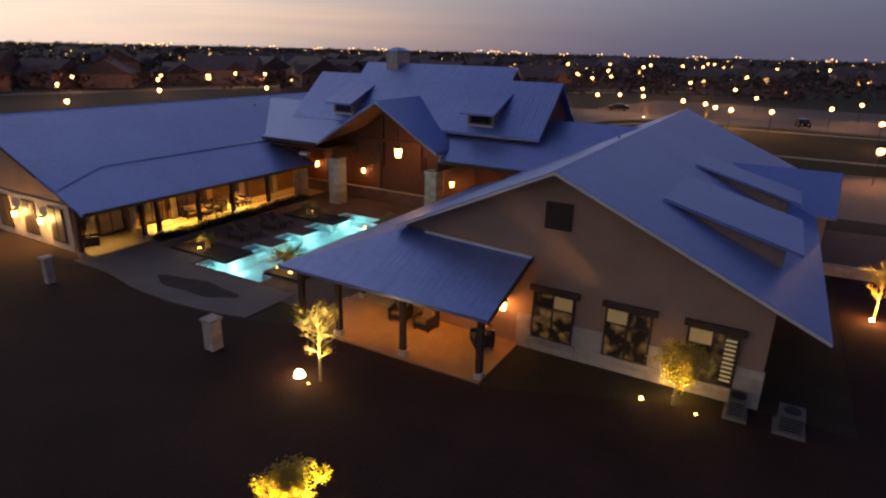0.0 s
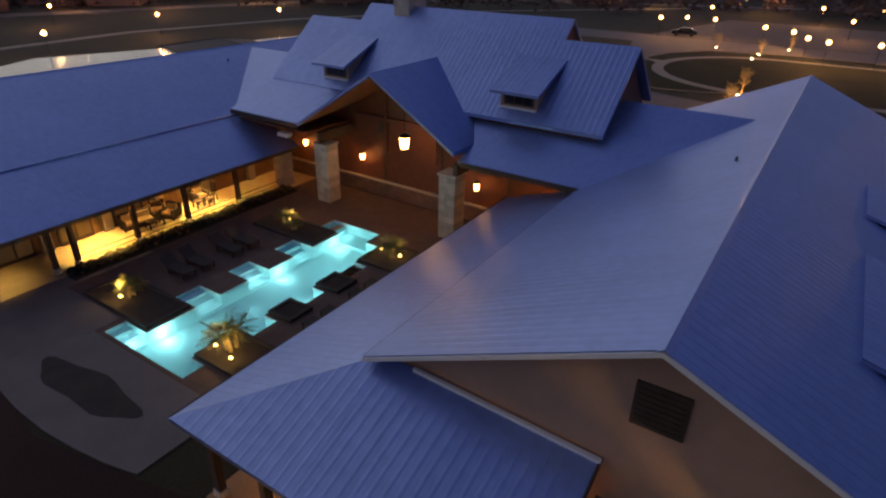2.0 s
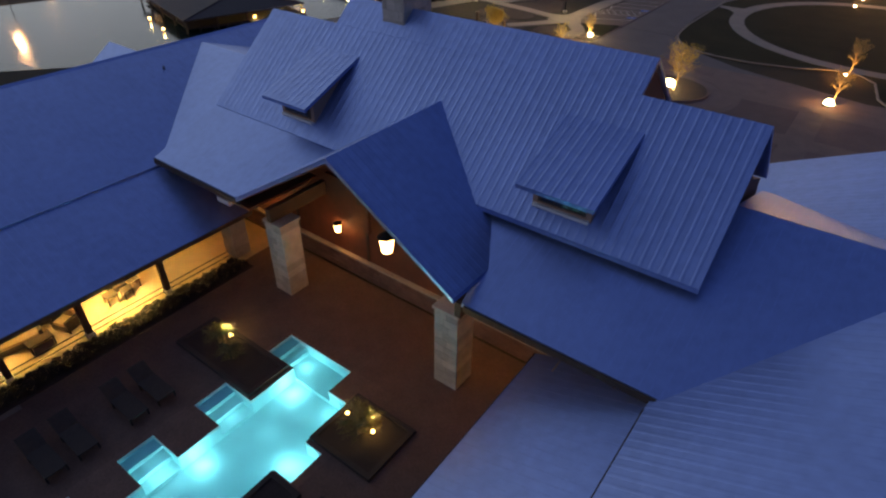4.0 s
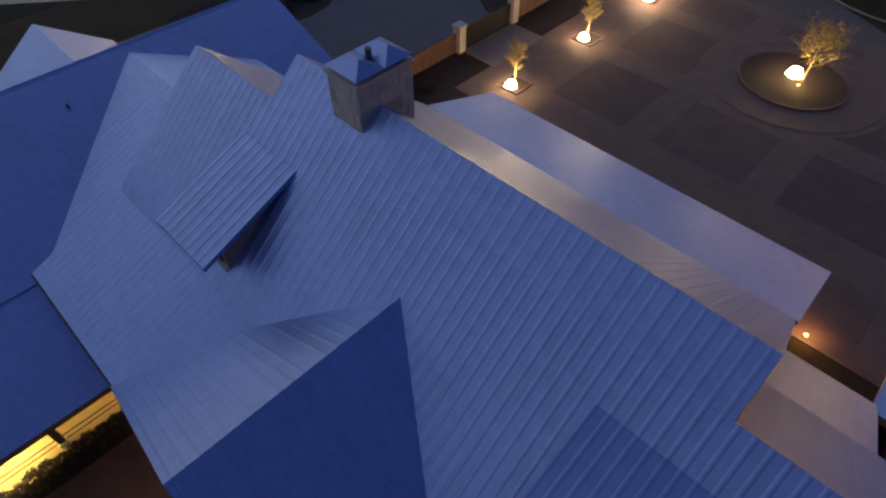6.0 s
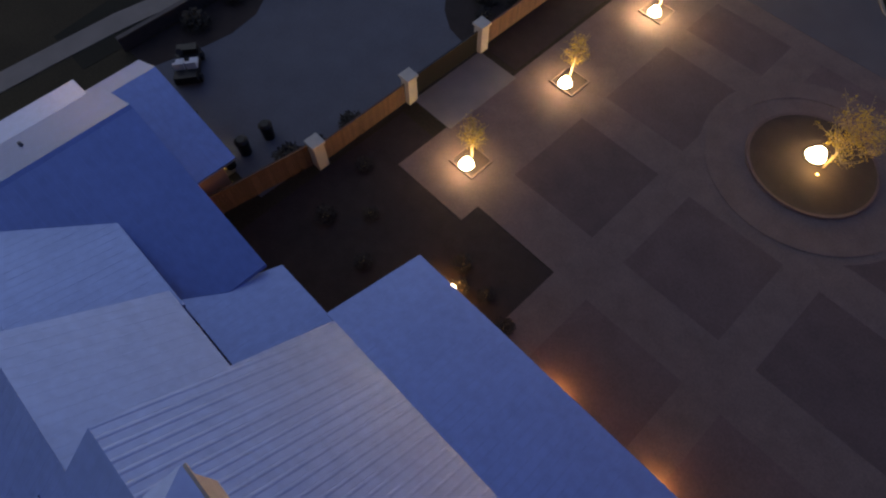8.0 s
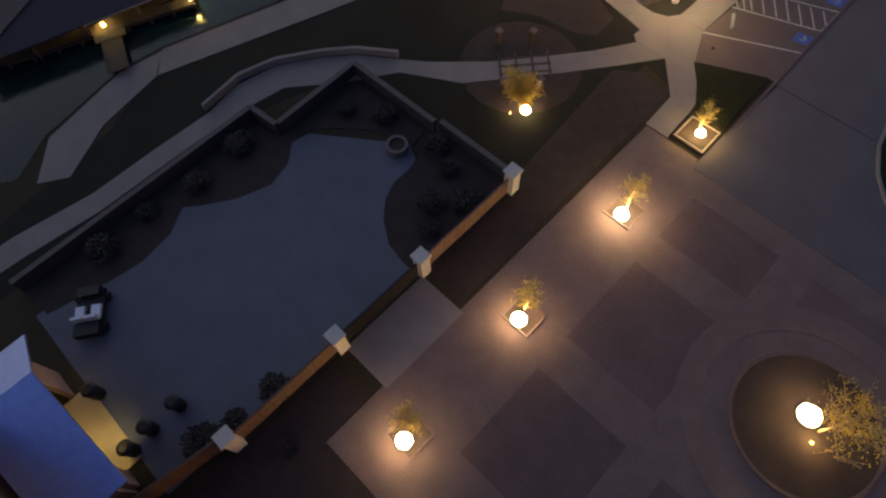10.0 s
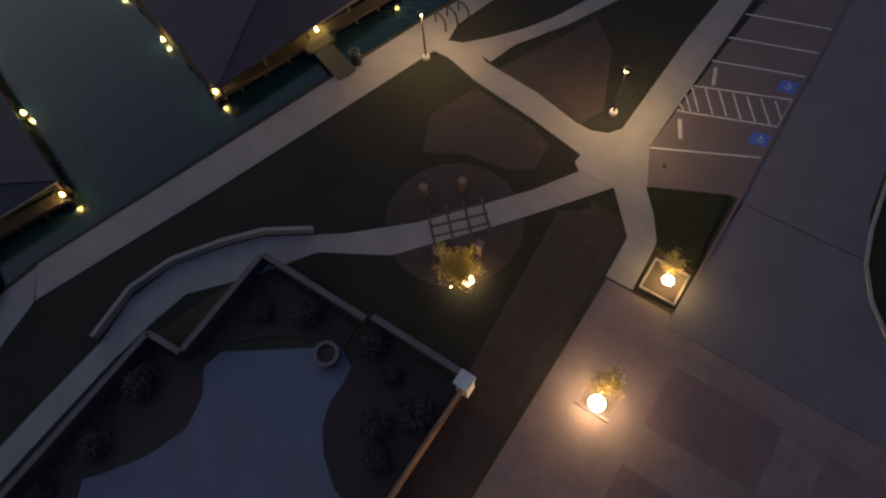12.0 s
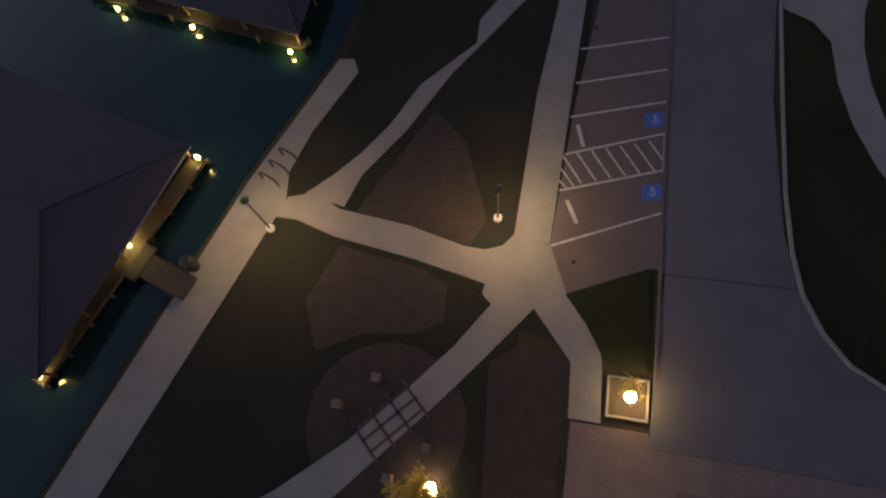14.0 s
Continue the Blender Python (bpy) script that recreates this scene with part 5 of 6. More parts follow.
sheet("garden_walk", [(-33.0, 2.0), (-31.6, 2.0), (-30.7, 9.0), (-30.6, 13.0), (-30.4, 17.0), (-29.95, 21.0), (-29.94, 24.7), (-29.9, 28.2), (-29.7, 30.5), (-29.4, 32.3), (-27.4, 34.6), (-25.5, 37.4), (-22.4, 39.2), (-19.0, 43.3), (-17.3, 45.5), (-15.4, 48.05), (-17.25, 48.0), (-18.6, 45.9), (-20.2, 43.9), (-22.3, 41.4), (-24.9, 39.0), (-26.3, 38.0), (-28.3, 36.6), (-29.6, 35.1), (-31.0, 33.0), (-31.5, 30.6), (-31.05, 28.4), (-31.15, 24.9), (-31.15, 21.3), (-31.8, 17.3), (-31.95, 13.5), (-32.1, 9.0)], 0.035, CONCRETE, "curving concrete garden walk", "path")
bm = bmesh.new()
for a, b in zip(((-31.25, 28.4), (-31.6, 31.0), (-31.0, 33.1), (-29.6, 35.2), (-28.3, 36.7)), ((-31.6, 31.0), (-31.0, 33.1), (-29.6, 35.2), (-28.3, 36.7), (-26.3, 38.1))):
    d = (Vector(b) - Vector(a)).normalized()
    nrm = Vector((-d.y, d.x)) * 0.2
    prism(bm, [(a[0], a[1], 0.45), (b[0], b[1], 0.45), (b[0] + nrm.x, b[1] + nrm.y, 0.45), (a[0] + nrm.x, a[1] + nrm.y, 0.45)], 0.45)
tagged(part("seat_wall", bm, CONCRETE), "low pale stone wall edging the garden walk", "wall", kind="structure")
sheet("field_bed", [(-24.4, 51.2), (-18.6, 50.6), (-18.0, 52.0), (-19.6, 56.0), (-21.4, 57.6)], 0.02, MULCH, "bare brown planting bed in the lawn", "bed", 0.02)
sheet("field_bed", [(-20.9 + 3.4 * math.cos(k * 0.2618), 42.3 + 3.4 * math.sin(k * 0.2618)) for k in range(24)], 0.022, MULCH, "round bare bed about the walk crossing", "bed", 0.02)
sheet("field_bed", [(-25.6, 47.0), (-24.6, 44.8), (-22.6, 45.9), (-20.4, 46.2), (-19.2, 46.9), (-19.3, 48.6), (-20.6, 49.2), (-24.6, 49.8)], 0.02, MULCH, "bare brown planting bed in the lawn", "bed", 0.02)
sheet("park_lawn", [(-36.5, 29.0), (-34.0, 24.0), (-32.5, 14.0), (-29.2, 14.0), (-29.2, 30.3), (-27.4, 36.0), (-16.0, 36.6), (-15.9, 47.0), (-10.4, 46.0), (-10.3, 50.5), (-14.5, 51.0), (-13.9, 75), (-26, 75), (-26.6, 60.0), (-30.0, 52.3), (-34.6, 37.0)], 0.014, PARKTURF, "dark mown lawn between the walks", "lawn", 0.03)
POND = bpy.data.materials.new("pond_water")
POND.use_nodes = True
pb = POND.node_tree.nodes["Principled BSDF"]
pb.inputs["Base Color"].default_value = (0.004, 0.016, 0.016, 1)
pb.inputs["Roughness"].default_value = 0.16
pb.inputs["Specular IOR Level"].default_value = 0.28
pn, pbp = POND.node_tree.nodes.new("ShaderNodeTexNoise"), POND.node_tree.nodes.new("ShaderNodeBump")
pn.inputs["Scale"].default_value = 2.2
pbp.inputs["Strength"].default_value, pbp.inputs["Distance"].default_value = 0.25, 0.05
pg = POND.node_tree.nodes.new("ShaderNodeNewGeometry")
POND.node_tree.links.new(pg.outputs["Position"], pn.inputs["Vector"])
POND.node_tree.links.new(pn.outputs["Fac"], pbp.inputs["Height"])
POND.node_tree.links.new(pbp.outputs[0], pb.inputs["Normal"])
sheet("pond", [(-39, 12), (-36.2, 16.8), (-34.8, 19.0), (-36.3, 21.4), (-37.4, 26.6), (-37.1, 29.4), (-34.8, 37.1), (-30.2, 52.5), (-27.3, 60.2), (-26.5, 66), (-34, 76), (-48, 74), (-58, 56), (-62, 34), (-68, 14), (-62, 3), (-48, 1)], 0.015, POND, "dark still pond reflecting the dusk sky", "water", 0.02)
tagged(bpy.data.objects["pond"], kind="structure")


def lamp_post(x, y, h, watts):
    c = thing("path_lamp_post", "slim dark path lamp post, lit", "lamp post", "path lamps", at=(x, y, 0))
    part("footing", cone(bmesh.new(), (0, 0, 0), (0, 0, 0.2), 0.2, 0.2, 14), PALESTONE, c, "round concrete footing")
    part("pole", cone(bmesh.new(), (0, 0, 0.2), (0, 0, h - 0.12), 0.05, 0.04, 8), BLACK, c)
    part("head", cone(bmesh.new(), (0, 0, h), (0, 0, h + 0.07), 0.2, 0.08, 12), BLACK, c)
    part("lens", cone(bmesh.new(), (0, 0, h - 0.14), (0, 0, h), 0.1, 0.13, 12), BULB, c)
    lamp((x + 0.22, y - 0.22, h - 0.2), watts, (1.0, 0.64, 0.3), 0.12, "path_lamp_light")


lamp_post(-17.5, 52.1, 3.25, 270)
lamp_post(-28.1, 50.15, 3.25, 250)
PLANK = material("grey_pier_planks", (0.028, 0.019, 0.015), 0.85, 0, 0.3, 5, 40, 0.4, 0.2)


def pier(a, b):
    a, b = Vector((*a, 0)), Vector((*b, 0))
    d = b - a
    c = thing("fishing_pier", "weathered plank pier along the pond shore", "pier", "pond piers", at=(a.x, a.y, 0))
    c.rotation_euler[2] = math.atan2(d.y, d.x)
    n = int(d.length / 0.16)
    me = None
    for i in range(n):
        if me is None:
            o = part("plank", boxed((0.004, 0.152, -0.3, 0.5, 0.4, 0.44)), PLANK, c)
            me = o.data
        else:
            o = new("plank", me)
            o.parent = c
        o.location.x = i * 0.16
    part("stringer", boxed((0, d.length, -0.28, -0.18, 0.2, 0.4), (0, d.length, 0.35, 0.45, 0.2, 0.4)), DARKWOOD, c)
    m = d.length * 0.53
    part("bay_deck", boxed((m - 0.9, m + 0.9, -1.0, -0.31, 0.38, 0.43), (m - 0.9, m + 0.9, 0.51, 1.2, 0.38, 0.43)), PLANK, c)
    part("gangway", boxed((m - 0.6, m + 0.6, -3.6, -1.01, 0.36, 0.41)), PLANK, c)
    for i in range(9):
        x = i * d.length / 8
        part("pier_post", boxed((x - 0.07, x + 0.07, 0.46, 0.54, 0, 0.4)), DARKWOOD, c)
        part("pier_post", boxed((x - 0.07, x + 0.07, -0.36, -0.24, 0, 0.4)), DARKWOOD, c)



pier((-36.4, 41.5), (-32.5, 53.3))
pier((-42.4, 22.6), (-38.4, 32.7))


# plank runs added on the eave lines of the dock roofs
def boardwalk(a, b):
    a, b = Vector((*a, 0)), Vector((*b, 0))
    d = b - a
    c = thing("boardwalk", "narrow dark planks on posts, added along a dock eave line", "boardwalk", "pond boardwalks", at=(a.x, a.y, 0))
    c.rotation_euler[2] = math.atan2(d.y, d.x)
    n = int(d.length / 0.2)
    me = None
    for i in range(n):
        if me is None:
            o = part("plank", boxed((0.004, 0.192, -0.3, 0.3, 0.24, 0.28)), PLANK, c)
            me = o.data
        else:
            o = new("plank", me)
            o.parent = c
        o.location.x = i * 0.2
    part("stringer", boxed((0, d.length, -0.22, -0.12, 0.1, 0.24), (0, d.length, 0.12, 0.22, 0.1, 0.24)), DARKWOOD, c)
    for i in range(6):
        x = i * d.length / 5
        part("walk_post", boxed((x - 0.06, x + 0.06, -0.4, -0.31, 0, 0.5)), DARKWOOD, c)
        part("walk_post", boxed((x - 0.06, x + 0.06, 0.31, 0.4, 0, 0.5)), DARKWOOD, c)


boardwalk((-51.8, 46.2), (-36.7, 42.1))
boardwalk((-52.2, 36.1), (-38.9, 32.7))
boardwalk((-42.5, 63.0), (-28.9, 60.6))


SHINGLE = material("dark_dock_shingles", (0.021, 0.017, 0.024), 0.75, 0, 0.25, 1.2, 14, 0.3)


def dock_shelter(se, along, across, ridge_in=4.0, eave=1.3, top=2.3):
    """Low hipped roof on posts over the water; along runs down the shore side, across runs out over the pond."""
    o, u, v = Vector((*se, 0)), Vector((*along, 0)), Vector((*across, 0))
    c = thing("dock_shelter", "low dark hipped dock roof on posts over the pond", "boat dock", "pond docks", at=se + (0,))

    def at(a, b, z):
        return tuple(u * a + v * b + Vector((0, 0, z)))
    k = ridge_in / v.length
    p00, p10, p01, p11 = at(0, 0, eave), at(1, 0, eave), at(0, 1, eave), at(1, 1, eave)
    r0, r1 = at(0.52, k, top), at(0.52, 1 - k, top)
    for poly in ([p00, p10, r0], [p01, r1, p11], [p00, r0, r1, p01], [p10, p11, r1, r0]):
        n = (Vector(poly[1]) - Vector(poly[0])).cross(Vector(poly[2]) - Vector(poly[1]))
        part("roof_slope", prism(bmesh.new(), poly if n.z > 0 else poly[::-1], 0.09), SHINGLE, c)
    for a, b in ((p00, r0), (p10, r0), (p01, r1), (p11, r1), (r0, r1)):
        lift = Vector((0, 0, 0.02))
        part("ridge_cap", cone(bmesh.new(), Vector(a) + lift, Vector(b) + lift, 0.05, 0.05, 6), SHINGLE, c)
    part("eave_trim", cone(bmesh.new(), Vector(at(0.5, -0.005, eave)), Vector(at(1, -0.005, eave)), 0.045, 0.045, 6), CONCRETE, c, "pale gutter along the shore eave")
    for i in range(5):
        for b in (0.02, 0.98):
            x, y, z = at(0.02 + 0.24 * i, b, 0)
            part("dock_post", boxed((x - 0.07, x + 0.07, y - 0.07, y + 0.07, 0, eave - 0.02)), DARKWOOD, c)
    for i in (1, 2, 3):
        for a in (0.02, 0.98):
            x, y, z = at(a, 0.25 * i, 0)
            part("dock_post", boxed((x - 0.07, x + 0.07, y - 0.07, y + 0.07, 0, eave - 0.02)), DARKWOOD, c)
    deck = bmesh.new()
    prism(deck, [at(0.04, 0.05, 0.3), at(0.96, 0.05, 0.3), at(0.96, 0.95, 0.3), at(0.04, 0.95, 0.3)], 0.1)
    part("deck", deck, PLANK, c, "dark plank dock deck")


dock_shelter((-35.75, 41.6), (3.05, 11.8), (-15.6, 4.4))
dock_shelter((-42.0, 20.8), (3.4, 12.2), (-15.6, 4.2))
dock_shelter((-29.0, 60.4), (0.6, 11.6), (-14.0, 2.6))


def pond_lamp(x, y, watts, z=0.5):
    c = thing("pond_lamp", "low post lamp glowing over the pond water", "lamp", "pond lamps", at=(x, y, 0))
    part("post", cone(bmesh.new(), (0, 0, 0), (0, 0, z), 0.16, 0.1, 8), DARKWOOD, c)
    part("globe", cone(bmesh.new(), (0, 0, z), (0, 0, z + 0.2), 0.12, 0.08, 10), BULB, c)
    lamp((x, y, z + 0.38), watts, (1.0, 0.74, 0.22), 0.1, "pond_lamp_light")


for x, y, e in ((-36.35, 41.75, 18), (-34.47, 48.24, 30), (-32.6, 53.2, 16), (-40.5, 27.85, 22), (-38.5, 32.6, 16)):
    pond_lamp(x, y, e * 1.5, 0.5)
for x, y, e in ((-50.9, 45.4, 12), (-47.95, 44.55, 15), (-42.3, 43.1, 16), (-45.2, 34.95, 16), (-50.9, 36.4, 14), (-35.65, 61.2, 16), (-29.7, 60.15, 16), (-40.5, 62.0, 14), (-44.9, 20.2, 5), (-49.5, 21.5, 4)):
    pond_lamp(x, y, e * 1.8, 0.16)


def stone_bollard(x, y):
    c = thing("stone_bollard", "waist-high dark post with pale stone cap beside walk", "bollard", "walk bollards", at=(x, y, 0))
    part("bollard_shaft", boxed((-0.14, 0.14, -0.14, 0.14, 0, 0.92)), DARKWOOD, c, "dark timber shaft")
    part("cap_stone", boxed((-0.18, 0.18, -0.18, 0.18, 0.92, 1.0)), BAND, c, "pale stone cap")


for x, y in ((-22.9, 42.7), (-21.5, 44.0), (-20.3, 40.25), (-18.95, 41.6)):
    stone_bollard(x, y)


def flat_strip(x, y, length, turn):
    bm = boxed((-length / 2, length / 2, -0.06, 0.06, -0.02, 0.014))
    o = tagged(part("flat_strip", bm, DARKWOOD), "dark flat strip across the walk", "timber strip", "walk strips")
    o.matrix_basis = Matrix.Translation((x, y, 0.045)) @ pose(0, 0, 0, 0, 0, turn)


# thin dark strips in a grid, almost flush with the walk
for k in range(4):
    flat_strip(-21.65 + k * 0.6, 41.45 + k * 0.68, 2.0, -44)
for e in (-0.55, 0.0, 0.55):
    flat_strip(-20.75 + e * 0.72, 42.5 - e * 0.72, 2.9, 48)


def bike_hoop(x, y, turn):
    c = thing("bike_hoop", "dark bent steel bicycle hoop on the shore walk", "bike rack", "bike hoops", at=(x, y, 0.04))
    c.rotation_euler[2] = radians(turn)
    bm = bmesh.new()
    pts = [Vector((-0.5, 0, 0))] + [Vector((-0.5 * math.cos(a), 0, 0.55 + 0.3 * math.sin(a))) for a in (k * math.pi / 8 for k in range(9))] + [Vector((0.5, 0, 0))]
    for p, q in zip(pts, pts[1:]):
        cone(bm, p, q, 0.05, 0.05, 6)
    part("tube", bm, BLACK, c)


for k in range(3):
    bike_hoop(-28.75 + k * 0.33, 52.55 + k * 0.7, -20)

# ---- parking, drive and round lawn ----
DRIVE = material("worn_drive_asphalt", (0.098, 0.088, 0.09), 0.85, 0, 0.2, 0.5, 40, 0.3)
sheet("drive", [(-10.05, 50.45), (-4.25, 50.55), (-4.9, 53), (-5.2, 60), (-4.9, 66), (-3.5, 72), (0, 78), (8, 84), (40, 84), (120, 70), (120, 92), (-40, 96), (-40, 86), (-12, 84), (-10.05, 76)], 0.025, DRIVE, "dark asphalt drive and parking road", "road")
sheet("drive_apron", [(-10.25, 43.02), (7.1, 43.02), (3, 44.2), (-2.2, 47.2), (-4.2, 50.5), (-9.9, 50.4), (-10.2, 45.9)], 0.028, DRIVE, "dark asphalt apron between forecourt and drive", "road")
sheet("parking_bays", [(-15.0, 51.0), (-14.05, 48.95), (-10.6, 50.6), (-10.07, 50.6), (-10.07, 66.2), (-13.7, 66.2), (-14.5, 59)], 0.032, ASPHALT, "parking bays with white lines", "parking", 0.03)
sheet("bay_bed", [(-13.9, 49.0), (-10.6, 50.55), (-10.35, 46.0), (-12.2, 46.2)], 0.06, TURF, "small planted wedge beside the bays", "bed", 0.05)


def stripe(x0, y0, x1, y1, w=0.1, name="bay_line", mat=None, label="white painted parking line", group="parking lines"):
    d = Vector((x1 - x0, y1 - y0, 0))
    n = Vector((-d.y, d.x, 0)).normalized() * w / 2
    bm = prism(bmesh.new(), [(x0 + n.x, y0 + n.y, 0.04), (x1 + n.x, y1 + n.y, 0.04), (x1 - n.x, y1 - n.y, 0.04), (x0 - n.x, y0 - n.y, 0.04)], 0.006)
    return tagged(part(name, bm, mat or PAINT), label, "marking", group)


for y0, y1 in ((51.1, 53.35), (53.9, 55.55), (55.85, 57.55), (57.95, 59.35), (59.95, 61.25), (62.05, 63.25)):
    stripe(-14.95 + (y0 - 51) * 0.04, y0, -10.17, y1)
stripe(-10.17, 55.55, -10.17, 57.55)
stripe(-14.92, 54.44, -14.5, 54.06, 0.07)
stripe(-14.9, 55.1, -14.2, 54.2, 0.07)
for k in range(6):
    x = -14.85 + k * 0.66
    y = 55.83 + (x + 14.85) * 0.32
    stripe(x, y - 0.06, x + 0.98, y - 1.42, 0.09)
stripe(-10.89, 57.04, -10.22, 56.1, 0.09)
for x0, y0, x1, y1 in ((-14.3, 57.5, -13.95, 56.4), (-14.45, 53.4, -13.85, 52.2)):
    c = thing("wheel_stop", "pale concrete wheel stop in parking bay", "wheel stop", "wheel stops", at=(x0, y0, 0.035))
    c.rotation_euler[2] = math.atan2(y1 - y0, x1 - x0)
    part("block", boxed((0, 1.2, -0.08, 0.08, 0, 0.12)), PAINT, c)
BLUE = material("blue_marking", (0.05, 0.1, 0.34), 0.7, 0, 0.25, 4, 30, 0.1)
for x, y in ((-10.65, 54.35), (-10.7, 58.25)):
    s_ = tagged(part("accessible_sign_marking", prism(bmesh.new(), [(x - 0.42, y - 0.5, 0.042), (x + 0.42, y - 0.3, 0.042), (x + 0.42, y + 0.5, 0.042), (x - 0.42, y + 0.3, 0.042)], 0.006), BLUE), "blue painted accessible parking square", "marking", "accessible bay markings")
    bm = bmesh.new()
    for a in range(10):
        p, q = 3.6 + a * 0.45, 3.6 + (a + 1) * 0.45
        prism(bm, [(x + 0.2 * math.cos(t) * r, y + 0.2 * math.sin(t) * r, 0.048) for t, r in ((p, 1), (q, 1), (q, 0.75), (p, 0.75))], 0.004)
    box(bm, x - 0.02, x + 0.03, y - 0.05, y + 0.28, 0.043, 0.048)
    part("symbol", bm, PAINT, s_)
for x, y in ((-13.85, 63.45), (-13.87, 50.45)):
    tagged(part("drain_cover", cone(bmesh.new(), (x, y, 0.03), (x, y, 0.05), 0.11, 0.11, 12), BLACK), "small round dark drain cover", "drain cover", "drain covers")
ribbon("drive_kerb", [(-10.1, 45.8), (-10.1, 50.0), (-10.12, 58), (-10.1, 66.5), (-10.1, 76)], 0.14, 0.07, PLAZA, "low dark kerb beside the drive", "kerb")
C0 = Vector((12.3, 63.5))


LAWN = [(-4.7, 68), (-4.75, 64), (-4.8, 59.5), (-4.8, 55), (-4.6, 52.2), (-4.25, 50.3), (-3.5, 48.7), (-2.5, 47.5), (-1.2, 46.75), (0.6, 46.3), (3.5, 46.3), (7, 47.2), (9.5, 48.6), (11.5, 48.6), (12.9, 47.0), (13.5, 43), (15.5, 39.5), (24, 38.5), (58, 44), (74, 60), (70, 78), (30, 82.5), (12, 83.5), (1, 80), (-3.2, 74)]
sheet("island_lawn", LAWN, 0.06, TURF, "large rounded dark lawn inside the drive loop", "lawn")
ribbon("island_kerb", LAWN + LAWN[:1], 0.16, 0.12, CONCRETE, "pale concrete kerb of the drive lawn", "kerb")
LOOP = [(66, C0.y + 13.95)] + [(C0.x + 13.95 * math.cos(math.radians(t)), C0.y + 13.95 * math.sin(math.radians(t))) for t in range(90, 271, 9)] + [(66, C0.y - 13.95)]
ribbon("island_walk", LOOP, 1.5, 0.075, CONCRETE, "pale loop walk on the long lawn")
# walled patio on the east side
sheet("east_patio", [(27.9, 4.6), (36, 5.2), (36, 15.4), (28.4, 14.6)], 0.03, PAVER, "brown paved patio beside the wing", "paving")
gw = thing("garden_wall", "low pale stone garden wall lit by uplight", "wall", at=(27.7, 4.0, 0))
gw.rotation_euler[2] = radians(5)
for i in range(9):
    for k in range(2):
        part("stone_block", boxed((i * 0.62 + 0.3 * k, i * 0.62 + 0.3 * k + 0.605, -0.15, 0.15, k * 0.28, k * 0.28 + 0.27)), STONE, gw)
part("coping", boxed((-0.05, 6.0, -0.19, 0.19, 0.56, 0.64)), STONE, gw)
sheet("island_walk_spur", [(-4.6, 66.5), (-4.6, 65.6), (-3.2, 64.9), (-2.2, 63.4), (-1.2, 64), (-1.0, 66.9), (-2.0, 66.4)], 0.078, CONCRETE, "pale walk joining the drive", "path", 0.05)
# the 0.38 lenses are blown up to the size of their bloom
for x, y, e, k in ((10.65, 39.6, 80, 0.9), (10.7, 47.6, 60, 1.0), (14.8, 56.0, 40, 0), (1.5, 84.0, 40, 0.8), (8.3, 80.4, 40, 0.8), (8.0, 75.4, 12, 0), (11.5, 89.0, 40, 0.8)):
    if k:
        again(ta, x + 0.2, y + 0.5, 0, 60 * x, k)
    if e:
        uplight(x, y, 0.07, e, AMBER, 0.38 if y < 60 and y != 47.6 else 0.16)


def car(x, y, turn, paint, label):
    c = thing("parked_car", label, "car", "parked cars", at=(x, y, 0.03))
    c.rotation_euler[2] = radians(turn)
    bm = bmesh.new()
    prof = [(-2.2, 0.35), (-2.25, 0.75), (-1.9, 0.95), (-1.2, 1.0), (-0.7, 1.42), (0.9, 1.45), (1.6, 1.0), (2.2, 0.9), (2.25, 0.4)]
    wall_poly(bm, [(px, -0.85, pz) for px, pz in prof], (0, 1.7, 0))
    part("body", bm, paint, c)
    for e in (-1, 1):
        part("side_window", wall_poly(bmesh.new(), [(-1.0, e * 0.86, 1.02), (-0.62, e * 0.86, 1.36), (0.82, e * 0.86, 1.39), (1.3, e * 0.86, 1.02)], (0, e * 0.01, 0)), GLASS, c)
        for px in (-1.35, 1.35):
            part("wheel", cone(bmesh.new(), (px, e * 0.88 - 0.1, 0.33), (px, e * 0.88 + 0.1, 0.33), 0.33, 0.33, 16), BLACK, c)
    part("headlight", boxed((-2.28, -2.22, -0.7, -0.4, 0.62, 0.76)), TRIM, c)
    part("headlight", boxed((-2.28, -2.22, 0.4, 0.7, 0.62, 0.76)), TRIM, c)


CARPAINT = material("black_car_paint", (0.015, 0.015, 0.018), 0.2, 0.2, 0.05, 1, 10, 0)
car(-6.6, 97.3, 10, CARPAINT, "black car parked beside the far drive")
car(27.7, 88.5, 100, CARPAINT, "black car on the road beyond the lawn")

# ---- the town beyond ----
sheet("far_meadow", [(-123, -60), (-61, -60), (-61, -14), (-40, -14), (-40, 60), (-34, 76), (-24, 78), (-24, 85), (-60, 108), (-108, 98), (-122, 40)], 0.01, PARKTURF, "dark green meadow beyond the pond", "meadow", 0.008)
ribbon("far_path", [(-79, -20), (-79, 12), (-83, 36), (-78, 69), (-60, 110), (-20, 160)], 2.2, 0.03, CONCRETE, "pale path through the far meadow")
ribbon("far_road", [(-130, -60), (-125, 31), (-108, 100), (-70, 150), (20, 190)], 7, 0.03, ASPHALT, "town road beyond the meadow", "road")
ribbon("east_road", [(36, 36), (44, 70), (60, 130), (90, 220)], 9, 0.028, CONCRETE, "pale concrete road east of the club", "road")
LAKE = [(-366, 246, 40, 9), (-204, 69, 26, 9), (-250, 150, 24, 6)]
